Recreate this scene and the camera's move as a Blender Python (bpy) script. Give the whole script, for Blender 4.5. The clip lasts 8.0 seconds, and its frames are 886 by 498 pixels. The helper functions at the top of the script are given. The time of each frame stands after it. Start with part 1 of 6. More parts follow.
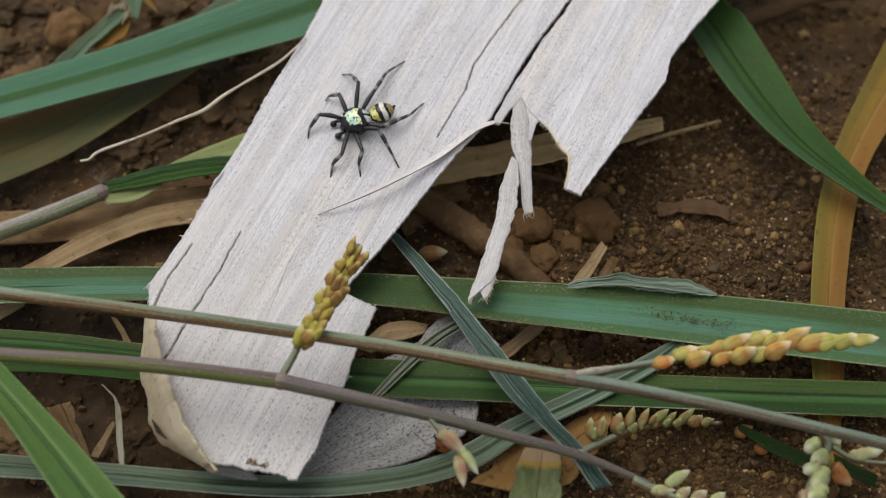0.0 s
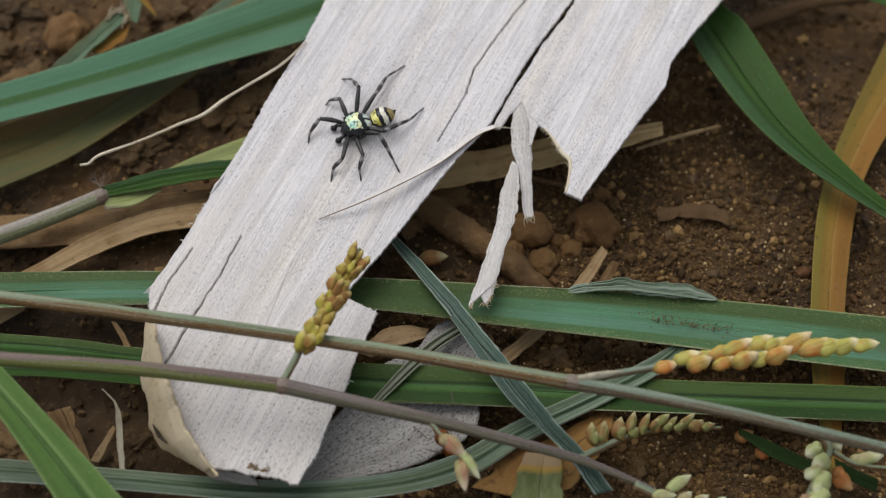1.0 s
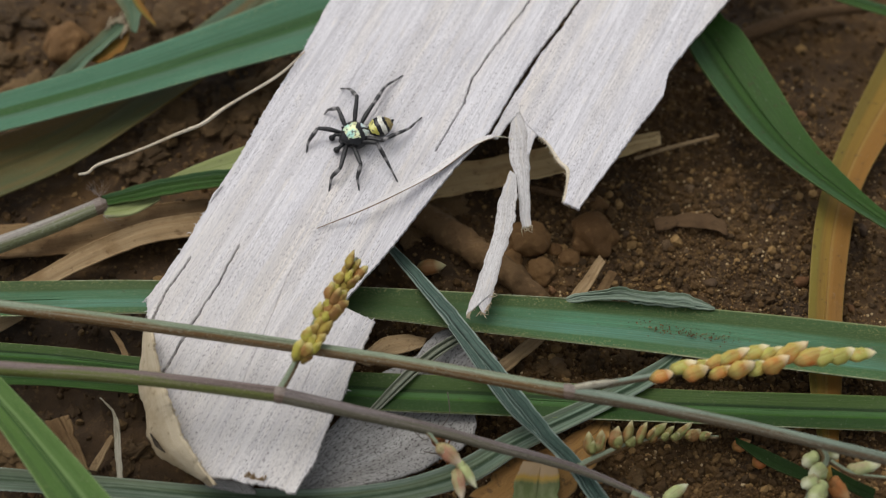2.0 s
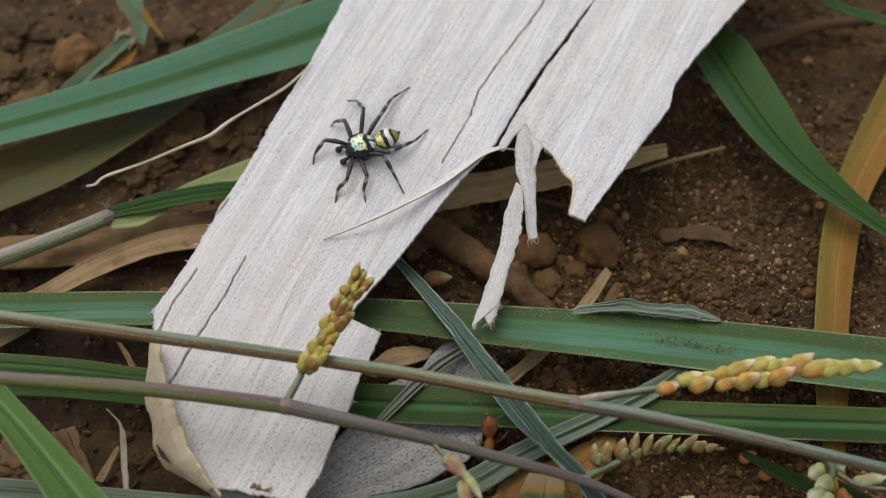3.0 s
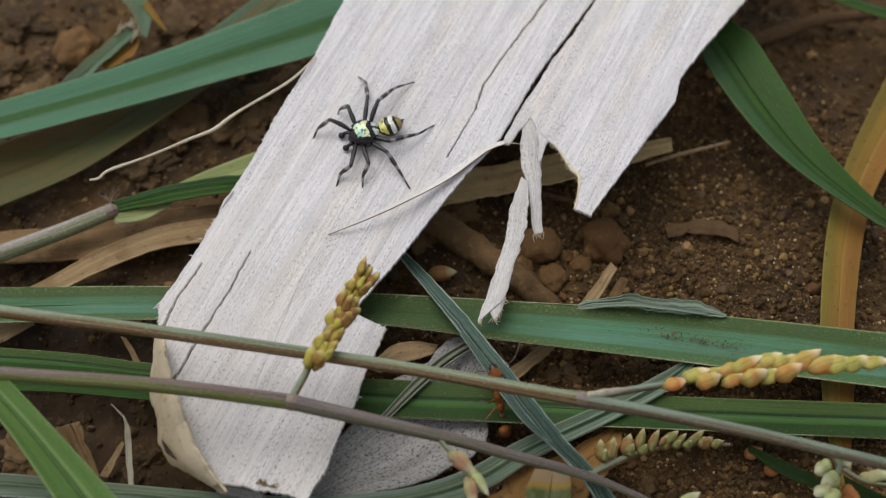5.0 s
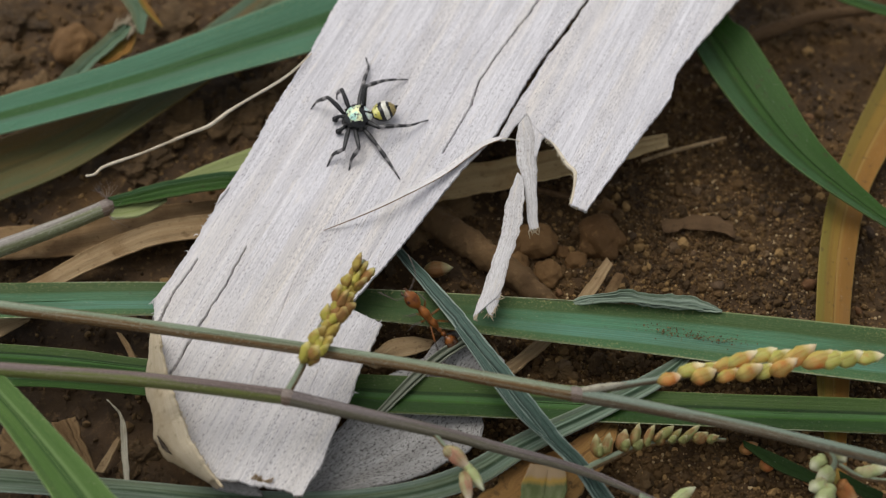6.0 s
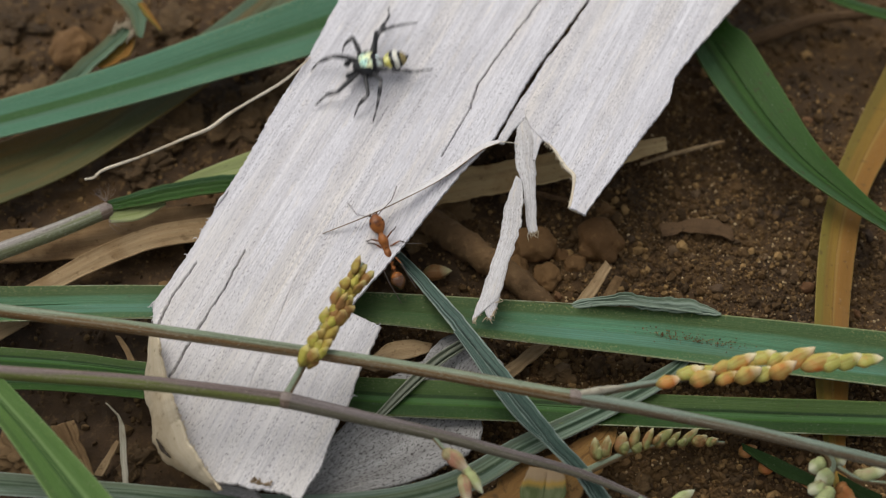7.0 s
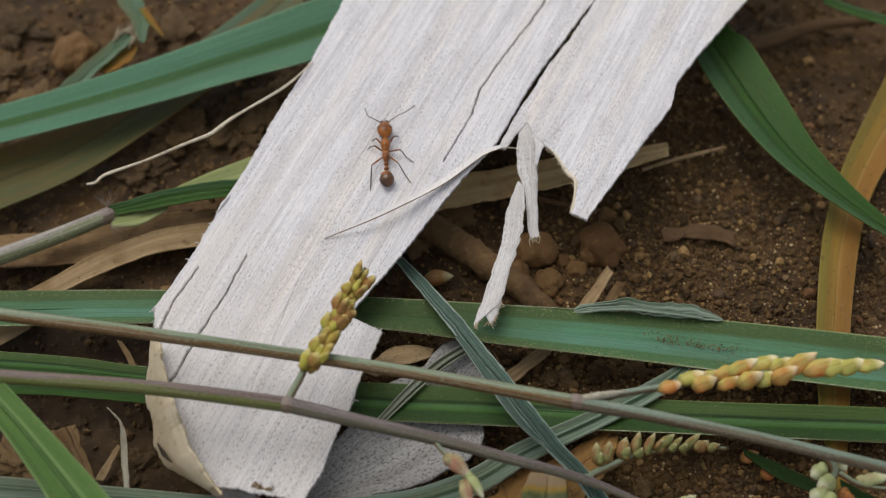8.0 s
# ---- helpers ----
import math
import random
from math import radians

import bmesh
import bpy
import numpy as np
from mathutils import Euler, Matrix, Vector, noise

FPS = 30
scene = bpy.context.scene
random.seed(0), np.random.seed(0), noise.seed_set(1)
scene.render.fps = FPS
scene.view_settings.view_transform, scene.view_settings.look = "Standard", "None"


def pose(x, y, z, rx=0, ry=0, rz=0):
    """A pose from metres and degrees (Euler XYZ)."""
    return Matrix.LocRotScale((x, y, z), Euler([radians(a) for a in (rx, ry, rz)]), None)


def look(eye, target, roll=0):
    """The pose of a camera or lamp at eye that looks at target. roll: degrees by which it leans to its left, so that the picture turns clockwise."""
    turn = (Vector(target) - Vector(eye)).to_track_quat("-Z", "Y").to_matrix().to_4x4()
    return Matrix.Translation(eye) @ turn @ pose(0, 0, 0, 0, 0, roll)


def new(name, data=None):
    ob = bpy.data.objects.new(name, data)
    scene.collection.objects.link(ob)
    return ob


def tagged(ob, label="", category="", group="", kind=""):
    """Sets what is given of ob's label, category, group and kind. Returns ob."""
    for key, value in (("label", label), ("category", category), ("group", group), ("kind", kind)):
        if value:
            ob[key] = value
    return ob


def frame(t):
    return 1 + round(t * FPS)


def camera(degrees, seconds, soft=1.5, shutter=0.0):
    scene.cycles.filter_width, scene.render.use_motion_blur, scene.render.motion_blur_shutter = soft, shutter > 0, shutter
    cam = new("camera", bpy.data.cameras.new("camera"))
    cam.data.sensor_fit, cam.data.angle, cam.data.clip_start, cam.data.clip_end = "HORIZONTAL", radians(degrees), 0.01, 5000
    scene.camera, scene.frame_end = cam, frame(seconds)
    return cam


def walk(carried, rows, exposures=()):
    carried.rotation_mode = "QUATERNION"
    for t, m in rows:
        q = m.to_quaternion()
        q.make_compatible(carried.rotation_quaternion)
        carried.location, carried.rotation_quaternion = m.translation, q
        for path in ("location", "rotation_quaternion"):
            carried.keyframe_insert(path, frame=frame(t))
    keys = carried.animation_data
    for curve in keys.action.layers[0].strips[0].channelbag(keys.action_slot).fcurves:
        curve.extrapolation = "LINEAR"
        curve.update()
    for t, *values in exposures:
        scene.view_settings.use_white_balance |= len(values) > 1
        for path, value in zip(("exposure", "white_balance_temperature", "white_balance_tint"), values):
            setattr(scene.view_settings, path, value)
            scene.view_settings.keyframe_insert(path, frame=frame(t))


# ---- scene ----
MM = 0.001  # lengths below are written in millimetres

# ---- camera ----
cam = camera(30, 8.0, soft=1.15, shutter=0.4)
cam.data.dof.use_dof, cam.data.dof.focus_distance, cam.data.dof.aperture_fstop = True, 0.174, 23
walk(cam, [
    (0, pose(0.00134, -0.10097, 0.15129, 34.328, 0.111, -0.224)),
    (0.5, pose(0.00051, -0.10103, 0.15122, 34.448, -0.089, -0.328)),
    (1, pose(0.00019, -0.10088, 0.15127, 34.466, -0.208, -0.385)),
    (1.5, pose(0.00051, -0.10092, 0.15143, 34.530, -0.179, -0.337)),
    (3, pose(0.00139, -0.10131, 0.15158, 35.248, 0.193, -0.040)),
    (3.5, pose(0.00111, -0.10091, 0.15143, 35.212, 0.274, 0.095)),
    (4, pose(0.00000, -0.10040, 0.15140, 34.997, -0.000, 0.000)),
    (4.5, pose(-0.00019, -0.10024, 0.15170, 34.781, -0.104, -0.110)),
    (6, pose(0.00045, -0.10082, 0.15147, 34.809, -0.059, -0.157)),
    (6.5, pose(0.00055, -0.10110, 0.15120, 34.984, -0.048, -0.165)),
    (7, pose(0.00051, -0.10107, 0.15135, 35.007, -0.060, -0.188)),
    (7.5, pose(0.00030, -0.10132, 0.15114, 35.201, -0.140, -0.189)),
    (8, pose(0.00054, -0.10141, 0.15105, 35.330, -0.052, -0.085)),
])

# ---- world and light: a bright overcast sky ----
world = bpy.data.worlds.new("overcast")
scene.world = world
world.use_nodes = True
sky = world.node_tree.nodes.new("ShaderNodeTexSky")
sky.sky_type, sky.sun_disc = "NISHITA", False
sky.sun_elevation, sky.sun_rotation = radians(62), radians(-39)
sky.air_density, sky.dust_density, sky.ozone_density = 1.0, 3.0, 1.0
background = world.node_tree.nodes["Background"]
background.inputs["Strength"].default_value = 0.13
cloud = world.node_tree.nodes.new("ShaderNodeHueSaturation")  # thin cloud greys the blue
cloud.inputs["Saturation"].default_value = 0.22
world.node_tree.links.new(sky.outputs[0], cloud.inputs["Color"])
world.node_tree.links.new(cloud.outputs[0], background.inputs["Color"])
sun_data = bpy.data.lights.new("sun", "SUN")
sun_data.energy, sun_data.angle, sun_data.color = 1.0, radians(50), (1.0, 0.95, 0.87)
sun = new("sun", sun_data)
sun.matrix_world = look((-0.28, 0.34, 0.85), (0, 0, 0))
scene.view_settings.exposure = 0.18


# ---- material helpers ----
class Shader:
    """A node material with short calls; coords in millimetres."""

    def __init__(self, name, rough=0.6, spec=0.4):
        self.mat = bpy.data.materials.new(name)
        self.mat.use_nodes = True
        self.tree = self.mat.node_tree
        self.bsdf = self.tree.nodes["Principled BSDF"]
        self.bsdf.inputs["Roughness"].default_value = rough
        self.bsdf.inputs["Specular IOR Level"].default_value = spec

    def put(self, kind, **values):
        n = self.tree.nodes.new("ShaderNode" + kind)
        for key, value in values.items():
            if key == "op":
                n.operation = value
            else:
                self.feed(n.inputs[key.replace("_", " ")], value)
        return n

    def feed(self, socket, value):
        if hasattr(value, "is_output"):
            self.tree.links.new(value, socket)
        elif isinstance(value, tuple) and len(value) == 3 and socket.type == "RGBA":
            socket.default_value = (*value, 1)
        else:
            socket.default_value = value

    def math(self, op, a, b=0.0, c=0.0):
        n = self.tree.nodes.new("ShaderNodeMath")
        n.operation = op
        for s, v in zip(n.inputs, (a, b, c)):
            self.feed(s, v)
        return n.outputs[0]

    def coords(self, kind="UV", scale=(1, 1, 1), shift=(0, 0, 0)):
        tc = self.tree.nodes.new("ShaderNodeTexCoord")
        mp = self.put("Mapping", Scale=scale, Location=shift)
        self.tree.links.new(tc.outputs[kind], mp.inputs[0])
        return mp.outputs[0]

    def noise(self, vec, scale=1.0, detail=4.0, rough=0.55, warp=0.0):
        n = self.put("TexNoise", Vector=vec, Scale=scale, Detail=detail, Roughness=rough, Distortion=warp)
        return n.outputs["Fac"]

    def step(self, value, low, high, a=0.0, b=1.0):
        n = self.put("MapRange", Value=value)
        for key, v in (("From Min", low), ("From Max", high), ("To Min", a), ("To Max", b)):
            n.inputs[key].default_value = v
        n.clamp = True
        return n.outputs[0]

    def mix(self, fac, a, b, blend="MIX"):
        n = self.tree.nodes.new("ShaderNodeMix")
        n.data_type, n.blend_type = "RGBA", blend
        self.feed(n.inputs[0], fac)
        self.feed(n.inputs[6], a)
        self.feed(n.inputs[7], b)
        return n.outputs[2]

    def random(self):
        return self.tree.nodes.new("ShaderNodeObjectInfo").outputs["Random"]

    def island(self):
        return self.tree.nodes.new("ShaderNodeNewGeometry").outputs["Random Per Island"]

    def axis(self, vec, n):
        s = self.tree.nodes.new("ShaderNodeSeparateXYZ")
        self.feed(s.inputs[0], vec)
        return s.outputs[n]

    def color(self, value):
        self.feed(self.bsdf.inputs["Base Color"], value)
        return self

    def rough(self, value):
        self.feed(self.bsdf.inputs["Roughness"], value)
        return self

    def bump(self, height, mm=0.1, strength=0.6):
        b = self.put("Bump", Height=height, Strength=strength, Distance=mm * MM)
        self.feed(self.bsdf.inputs["Normal"], b.outputs[0])
        return self

    def translucent(self, value, share):
        out = self.tree.nodes["Material Output"]
        t = self.put("BsdfTranslucent", Color=value)
        m = self.put("MixShader", Fac=share)
        self.tree.links.new(self.bsdf.outputs[0], m.inputs[1])
        self.tree.links.new(t.outputs[0], m.inputs[2])
        self.tree.links.new(m.outputs[0], out.inputs[0])
        return self


def sheath_material(name, pale, grey, cream, speck, rot=0.0, worn=0.0):
    """Weathered dry leaf sheath: long fibres, dark specks in lines, creamy bands."""
    s = Shader(name, 0.85, 0.15)
    band = s.noise(s.coords("UV", (0.014, 0.24, 1)), 1, 3)
    wide = s.noise(s.coords("UV", (0.04, 0.55, 1), (9, 2, 0)), 1, 4, 0.6)
    streak = s.noise(s.coords("UV", (0.09, 2.2, 1), (3, 1, 0)), 1, 8, 0.75)
    fibre = s.noise(s.coords("UV", (0.9, 9, 1), (7, 4, 0)), 1, 4, 0.7)
    dots = s.noise(s.coords("UV", (2.6, 9.5, 1), (1, 9, 0)), 1, 2, 0.55)
    lines = s.noise(s.coords("UV", (0.05, 2.4, 1), (5, 5, 0)), 1, 4, 0.65)
    thread = s.noise(s.coords("UV", (0.14, 4.6, 1), (2, 3, 0)), 1, 3, 0.6)
    patch = s.noise(s.coords("UV", (0.05, 0.16, 1), (2, 8, 0)), 1, 3, 0.5)
    c = s.mix(s.step(band, 0.48, 0.66, 0, 0.8), pale, cream)
    c = s.mix(s.step(wide, 0.44, 0.70, 0, 0.5), c, grey)
    c = s.mix(s.step(streak, 0.47, 0.70, 0, 0.75), c, grey)
    c = s.mix(s.step(streak, 0.36, 0.44, 0.45, 0), c, tuple(min(v * 1.04, 0.8) for v in pale))
    c = s.mix(s.step(fibre, 0.48, 0.72, 0, 0.7), c, grey)
    blotch = s.noise(s.coords("UV", (0.22, 0.4, 1), (3, 7, 0)), 1, 5, 0.65)
    c = s.mix(s.step(blotch, 0.5, 0.68, 0, 0.35), c, grey)
    tint = s.noise(s.coords("UV", (0.25, 1.6, 1), (8, 2, 0)), 1, 3, 0.6)
    c = s.mix(s.step(tint, 0.56, 0.72, 0, 0.45), c, cream)
    open_grain = s.step(patch, 0.38, 0.60, 0.45, 1.0)
    if worn:  # one end has weathered to open grain
        x = s.math("ADD", s.axis(s.coords("UV"), 0), s.math("MULTIPLY", s.math("SUBTRACT", lines, 0.5), 30.0))
        open_grain = s.math("MAXIMUM", open_grain, s.step(x, worn - 9, worn + 12, 1.15, 0))
        c = s.mix(s.step(x, worn - 9, worn + 12, 0.5, 0), c, (0.60, 0.565, 0.51))  # and yellowed there
    c = s.mix(s.math("MULTIPLY", s.step(thread, 0.49, 0.62, 0, 0.5), open_grain), c, grey)
    share = s.math("MULTIPLY", s.step(lines, 0.40, 0.58, 0.04, 1.0), open_grain)
    mark = s.math("MULTIPLY", s.step(dots, 0.52, 0.64), share)
    c = s.mix(s.math("MINIMUM", s.math("MULTIPLY", mark, 0.74), 1.0), c, speck)
    if rot:  # short dark strokes of mould along the fibres
        c = s.mix(s.step(s.noise(s.coords("UV", (2.6, 9.5, 1), (4, 3, 0)), 1, 4, 0.65), 0.66 - rot, 0.74 - rot, 0, 0.8), c, speck)
    s.color(c)
    h = s.math("ADD", s.math("MULTIPLY", streak, 0.7), s.math("ADD", s.math("MULTIPLY", fibre, 0.6), s.math("MULTIPLY", thread, 0.4)))
    return s.bump(h, 0.19, 0.7).mat


def leaf_material(name, base, light, rib, edge, stain=None, share=0.0, ribwide=0.05, veins=64, gloss=0.5, bands=(), sheen=0.2, spots=0.55, zone=None, specks=0.0):
    """Grass leaf: UV x along it in mm, y across from 0 to 1."""
    s = Shader(name, gloss, sheen)
    across = s.axis(s.coords("UV"), 1)
    mid = s.math("ABSOLUTE", s.math("SUBTRACT", across, 0.5))
    tone = s.noise(s.coords("UV", (0.06, 1.8, 1)), 1, 4, 0.6)
    long = s.noise(s.coords("UV", (0.035, 0.6, 1), (6, 6, 0)), 1, 3)
    vein = s.noise(s.coords("UV", (0.02, veins, 1), (2, 0, 0)), 1, 3, 0.65)
    c = s.mix(s.step(tone, 0.35, 0.65), base, light)
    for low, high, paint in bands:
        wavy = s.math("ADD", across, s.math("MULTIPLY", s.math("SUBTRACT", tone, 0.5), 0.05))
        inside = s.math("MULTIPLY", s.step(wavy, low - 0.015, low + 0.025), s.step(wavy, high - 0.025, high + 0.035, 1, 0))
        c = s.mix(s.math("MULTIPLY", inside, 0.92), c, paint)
    if zone:  # recoloured stretch; on the dusty teal leaf it paints missing sky sheen
        x = s.math("ADD", s.axis(s.coords("UV"), 0), s.math("MULTIPLY", s.math("SUBTRACT", tone, 0.5), 9.0))
        here = s.math("MULTIPLY", s.step(x, zone[0] - 5, zone[0] + 3), s.step(x, zone[1] - 7, zone[1] + 5, 1, 0))
        c = s.mix(s.math("MULTIPLY", here, 0.95), c, zone[2])
    c = s.mix(s.step(vein, 0.44, 0.62, 0, 0.8), c, s.mix(0.65, c, rib))
    c = s.mix(s.step(long, 0.5, 0.68, 0, 0.45), c, s.mix(0.6, c, rib))
    if ribwide:
        c = s.mix(s.step(mid, ribwide * 0.4, ribwide, 0.85, 0), c, rib)
    c = s.mix(s.step(mid, 0.47, 0.495, 0, 0.7), c, edge)
    if stain:
        patch = s.noise(s.coords("UV", (0.035, 2.4, 1), (8, 3, 0)), 1, 5, 0.6)
        c = s.mix(s.step(patch, 0.46, 0.66, 0, share), c, stain)
    spot = s.noise(s.coords("Object", (1150, 1150, 1150)), 1, 3, 0.6)
    c = s.mix(s.step(spot, 0.86 - 0.29 * spots, 0.92 - 0.29 * spots, 0, 0.6), c, (0.05, 0.032, 0.014))
    dust = s.noise(s.coords("Object", (4200, 4200, 4200)), 1, 2, 0.5)
    c = s.mix(s.step(dust, 0.66, 0.76, 0, 0.3), c, (0.36, 0.33, 0.26))
    pores = s.noise(s.coords("UV", (1.1, veins * 1.6, 1), (3, 3, 0)), 1, 3, 0.6)
    c = s.mix(s.step(pores, 0.55, 0.70, 0, 0.35), c, s.mix(0.7, c, edge))
    c = s.mix(s.step(pores, 0.44, 0.32, 0, 0.35), c, s.mix(0.8, c, rib))
    if specks:  # pale yellow specks along the margins
        fleck = s.noise(s.coords("Object", (4300, 4300, 4300), (1, 2, 3)), 1, 2, 0.5)
        rim = s.math("MULTIPLY", s.step(mid, 0.28, 0.47, 0.12, 1.0), s.step(s.noise(s.coords("UV", (0.12, 3, 1), (5, 1, 0)), 1, 3), 0.42, 0.6, 0.2, 1.0))
        c = s.mix(s.math("MULTIPLY", s.math("MULTIPLY", s.step(fleck, 0.55, 0.68), rim), specks * 0.8), c, (0.50, 0.47, 0.20))
    s.color(c)
    s.rough(s.step(tone, 0.3, 0.7, gloss - 0.08, gloss + 0.16))
    s.bump(s.math("ADD", vein, s.math("MULTIPLY", dust, 0.3)), 0.13, 0.6)
    return s.translucent(light, 0.12).mat


def stem_material(name, top, low, pale):
    s = Shader(name, 0.6, 0.22)
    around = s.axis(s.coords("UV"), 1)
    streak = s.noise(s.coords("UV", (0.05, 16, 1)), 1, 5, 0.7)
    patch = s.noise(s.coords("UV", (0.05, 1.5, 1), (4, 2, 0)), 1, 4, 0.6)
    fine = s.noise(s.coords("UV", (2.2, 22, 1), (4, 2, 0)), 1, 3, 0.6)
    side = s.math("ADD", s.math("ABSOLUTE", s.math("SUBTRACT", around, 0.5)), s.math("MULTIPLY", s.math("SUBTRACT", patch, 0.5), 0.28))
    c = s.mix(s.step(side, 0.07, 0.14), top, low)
    c = s.mix(s.step(streak, 0.50, 0.64, 0, 0.8), c, s.mix(0.65, c, pale))
    c = s.mix(s.step(streak, 0.47, 0.36, 0, 0.8), c, s.mix(0.65, c, (0.05, 0.035, 0.02)))
    c = s.mix(s.step(fine, 0.58, 0.70, 0, 0.6), c, (0.07, 0.05, 0.035))
    c = s.mix(s.step(fine, 0.42, 0.32, 0, 0.5), c, pale)
    s.color(c)
    return s.bump(s.math("ADD", streak, s.math("MULTIPLY", fine, 0.4)), 0.16, 0.7).mat


def straw_material(name, base, dark, pale):
    s = Shader(name, 0.8, 0.15)
    fibre = s.noise(s.coords("UV", (0.06, 26, 1)), 1, 5, 0.7)
    fold = s.noise(s.coords("UV", (0.02, 4, 1), (1, 3, 0)), 1, 3, 0.5)
    patch = s.noise(s.coords("Object", (160, 160, 160)), 1, 6, 0.65)
    spot = s.noise(s.coords("Object", (1300, 1300, 1300)), 1, 3, 0.6)
    c = s.mix(s.step(fibre, 0.38, 0.62), base, pale)
    c = s.mix(s.step(fold, 0.45, 0.65, 0, 0.6), c, s.mix(0.5, c, dark))
    c = s.mix(s.step(patch, 0.47, 0.66, 0, 0.85), c, dark)
    c = s.mix(s.step(spot, 0.60, 0.70, 0, 0.6), c, s.mix(0.4, dark, (0.02, 0.012, 0.006)))
    s.color(c)
    return s.bump(s.math("ADD", s.math("ADD", fibre, fold), s.math("MULTIPLY", patch, 0.5)), 0.2, 0.7).mat


def grain_material(name, dark, mid, pale, rough=0.8, per="object", size=1.0, dark_area=None):
    """Soil, grit and stones: crumbs at two scales."""
    s = Shader(name, rough, 0.3)
    k = 1000 / size
    big = s.noise(s.coords("Object", (k * 0.12, k * 0.12, k * 0.12)), 1, 4, 0.6)
    fine = s.noise(s.coords("Object", (k * 1.1, k * 1.1, k * 1.1)), 1, 5, 0.65)
    damp = s.noise(s.coords("Object", (18, 18, 18), (0.3, 0.8, 0)), 1, 3, 0.5)
    c = s.mix(s.step(big, 0.35, 0.65), dark, mid)
    c = s.mix(s.step(damp, 0.42, 0.6, 0, 0.5), c, dark)
    c = s.mix(s.step(fine, 0.55, 0.75, 0, 0.8), c, pale)
    c = s.mix(s.step(fine, 0.42, 0.28, 0, 0.7), c, dark)
    if per == "island":
        r = s.island()
        c = s.mix(s.step(r, 0.0, 1.0, 0.0, 0.75), c, mid)
        c = s.mix(s.step(r, 0.84, 0.97, 0.0, 0.9), c, pale)
        c = s.mix(s.step(r, 0.3, 0.1, 0.0, 0.7), c, dark)
    elif per == "object":
        c = s.mix(s.step(s.random(), 0, 1, 0, 0.5), c, pale)
    if dark_area:  # a darker patch with a ragged rim: its middle and half widths in metres
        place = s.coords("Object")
        across = s.math("DIVIDE", s.math("SUBTRACT", s.axis(place, 0), dark_area[0]), dark_area[2])
        deep = s.math("DIVIDE", s.math("SUBTRACT", s.axis(place, 1), dark_area[1]), dark_area[3])
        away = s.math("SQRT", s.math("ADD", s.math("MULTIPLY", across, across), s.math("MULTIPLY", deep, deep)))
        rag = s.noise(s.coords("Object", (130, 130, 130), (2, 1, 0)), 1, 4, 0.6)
        in_area = s.step(s.math("ADD", away, s.math("MULTIPLY", s.math("SUBTRACT", rag, 0.5), 1.6)), 0.75, 1.15, 0.72, 0)
        c = s.mix(in_area, c, s.mix(0.7, c, tuple(v * 0.4 for v in dark), "MIX"))
    s.color(c)
    return s.bump(s.math("ADD", fine, s.math("MULTIPLY", big, 0.6)), 0.35 * size, 0.8).mat


def plain_material(name, color, rough=0.5, spec=0.4, metal=0.0, dark=None, scale=2.0, bump=0.02):
    s = Shader(name, rough, spec)
    n = s.noise(s.coords("Object", (1000 * scale,) * 3), 1, 4, 0.6)
    s.color(s.mix(s.step(n, 0.4, 0.65), color, dark or tuple(v * 0.7 for v in color)))
    s.bsdf.inputs["Metallic"].default_value = metal
    return s.bump(n, bump, 0.5).mat


def seed_material(name, green, ripe, husk, turn=0.0):
    """Spikelets: greenish at the base, ripening to orange, pale husk ribs and tips."""
    s = Shader(name, 0.55, 0.25)
    uv = s.coords("UV")
    along, around, r = s.axis(uv, 0), s.axis(uv, 1), s.random()
    patch = s.noise(s.coords("Object", (520, 520, 520)), 1, 4, 0.6)
    belly = s.math("ABSOLUTE", s.math("SUBTRACT", around, 0.63))
    ripe_here = s.math("ADD", s.math("ADD", s.math("MULTIPLY", s.math("SUBTRACT", 0.5, belly), 0.8), s.math("MULTIPLY", r, 0.5)), s.math("MULTIPLY", s.math("SUBTRACT", patch, 0.85), 1.4))
    c = s.mix(s.step(ripe_here, turn - 0.26, turn + 0.12), green, ripe)
    rib = s.noise(s.coords("UV", (0.9, 26, 1)), 1, 3, 0.6)
    seam = s.math("ABSOLUTE", s.math("SINE", s.math("ADD", s.math("MULTIPLY", around, 9.42), s.math("MULTIPLY", patch, 1.6))))
    c = s.mix(s.step(rib, 0.48, 0.72, 0, 0.18), c, husk)
    c = s.mix(s.step(seam, 0.2, 0.04, 0, 0.35), c, s.mix(0.7, ripe, (0.05, 0.03, 0.01)))
    c = s.mix(s.step(s.noise(s.coords("Object", (1500, 1500, 1500)), 1, 3, 0.6), 0.58, 0.70, 0, 0.45), c, ripe)
    c = s.mix(s.step(s.math("ADD", along, s.math("MULTIPLY", patch, 0.35)), 0.78, 1.02, 0, 0.9), c, husk)
    # brown foot paints the crevice shade between crowded spikelets
    c = s.mix(s.step(along, 0.24, 0.04, 0, 0.75), c, (0.13, 0.085, 0.02))
    s.color(c)
    s.bsdf.inputs["Subsurface Weight"].default_value = 0.12
    s.bsdf.inputs["Subsurface Radius"].default_value = (0.0006, 0.0004, 0.0002)
    return s.bump(s.math("ADD", rib, patch), 0.1, 0.6).mat


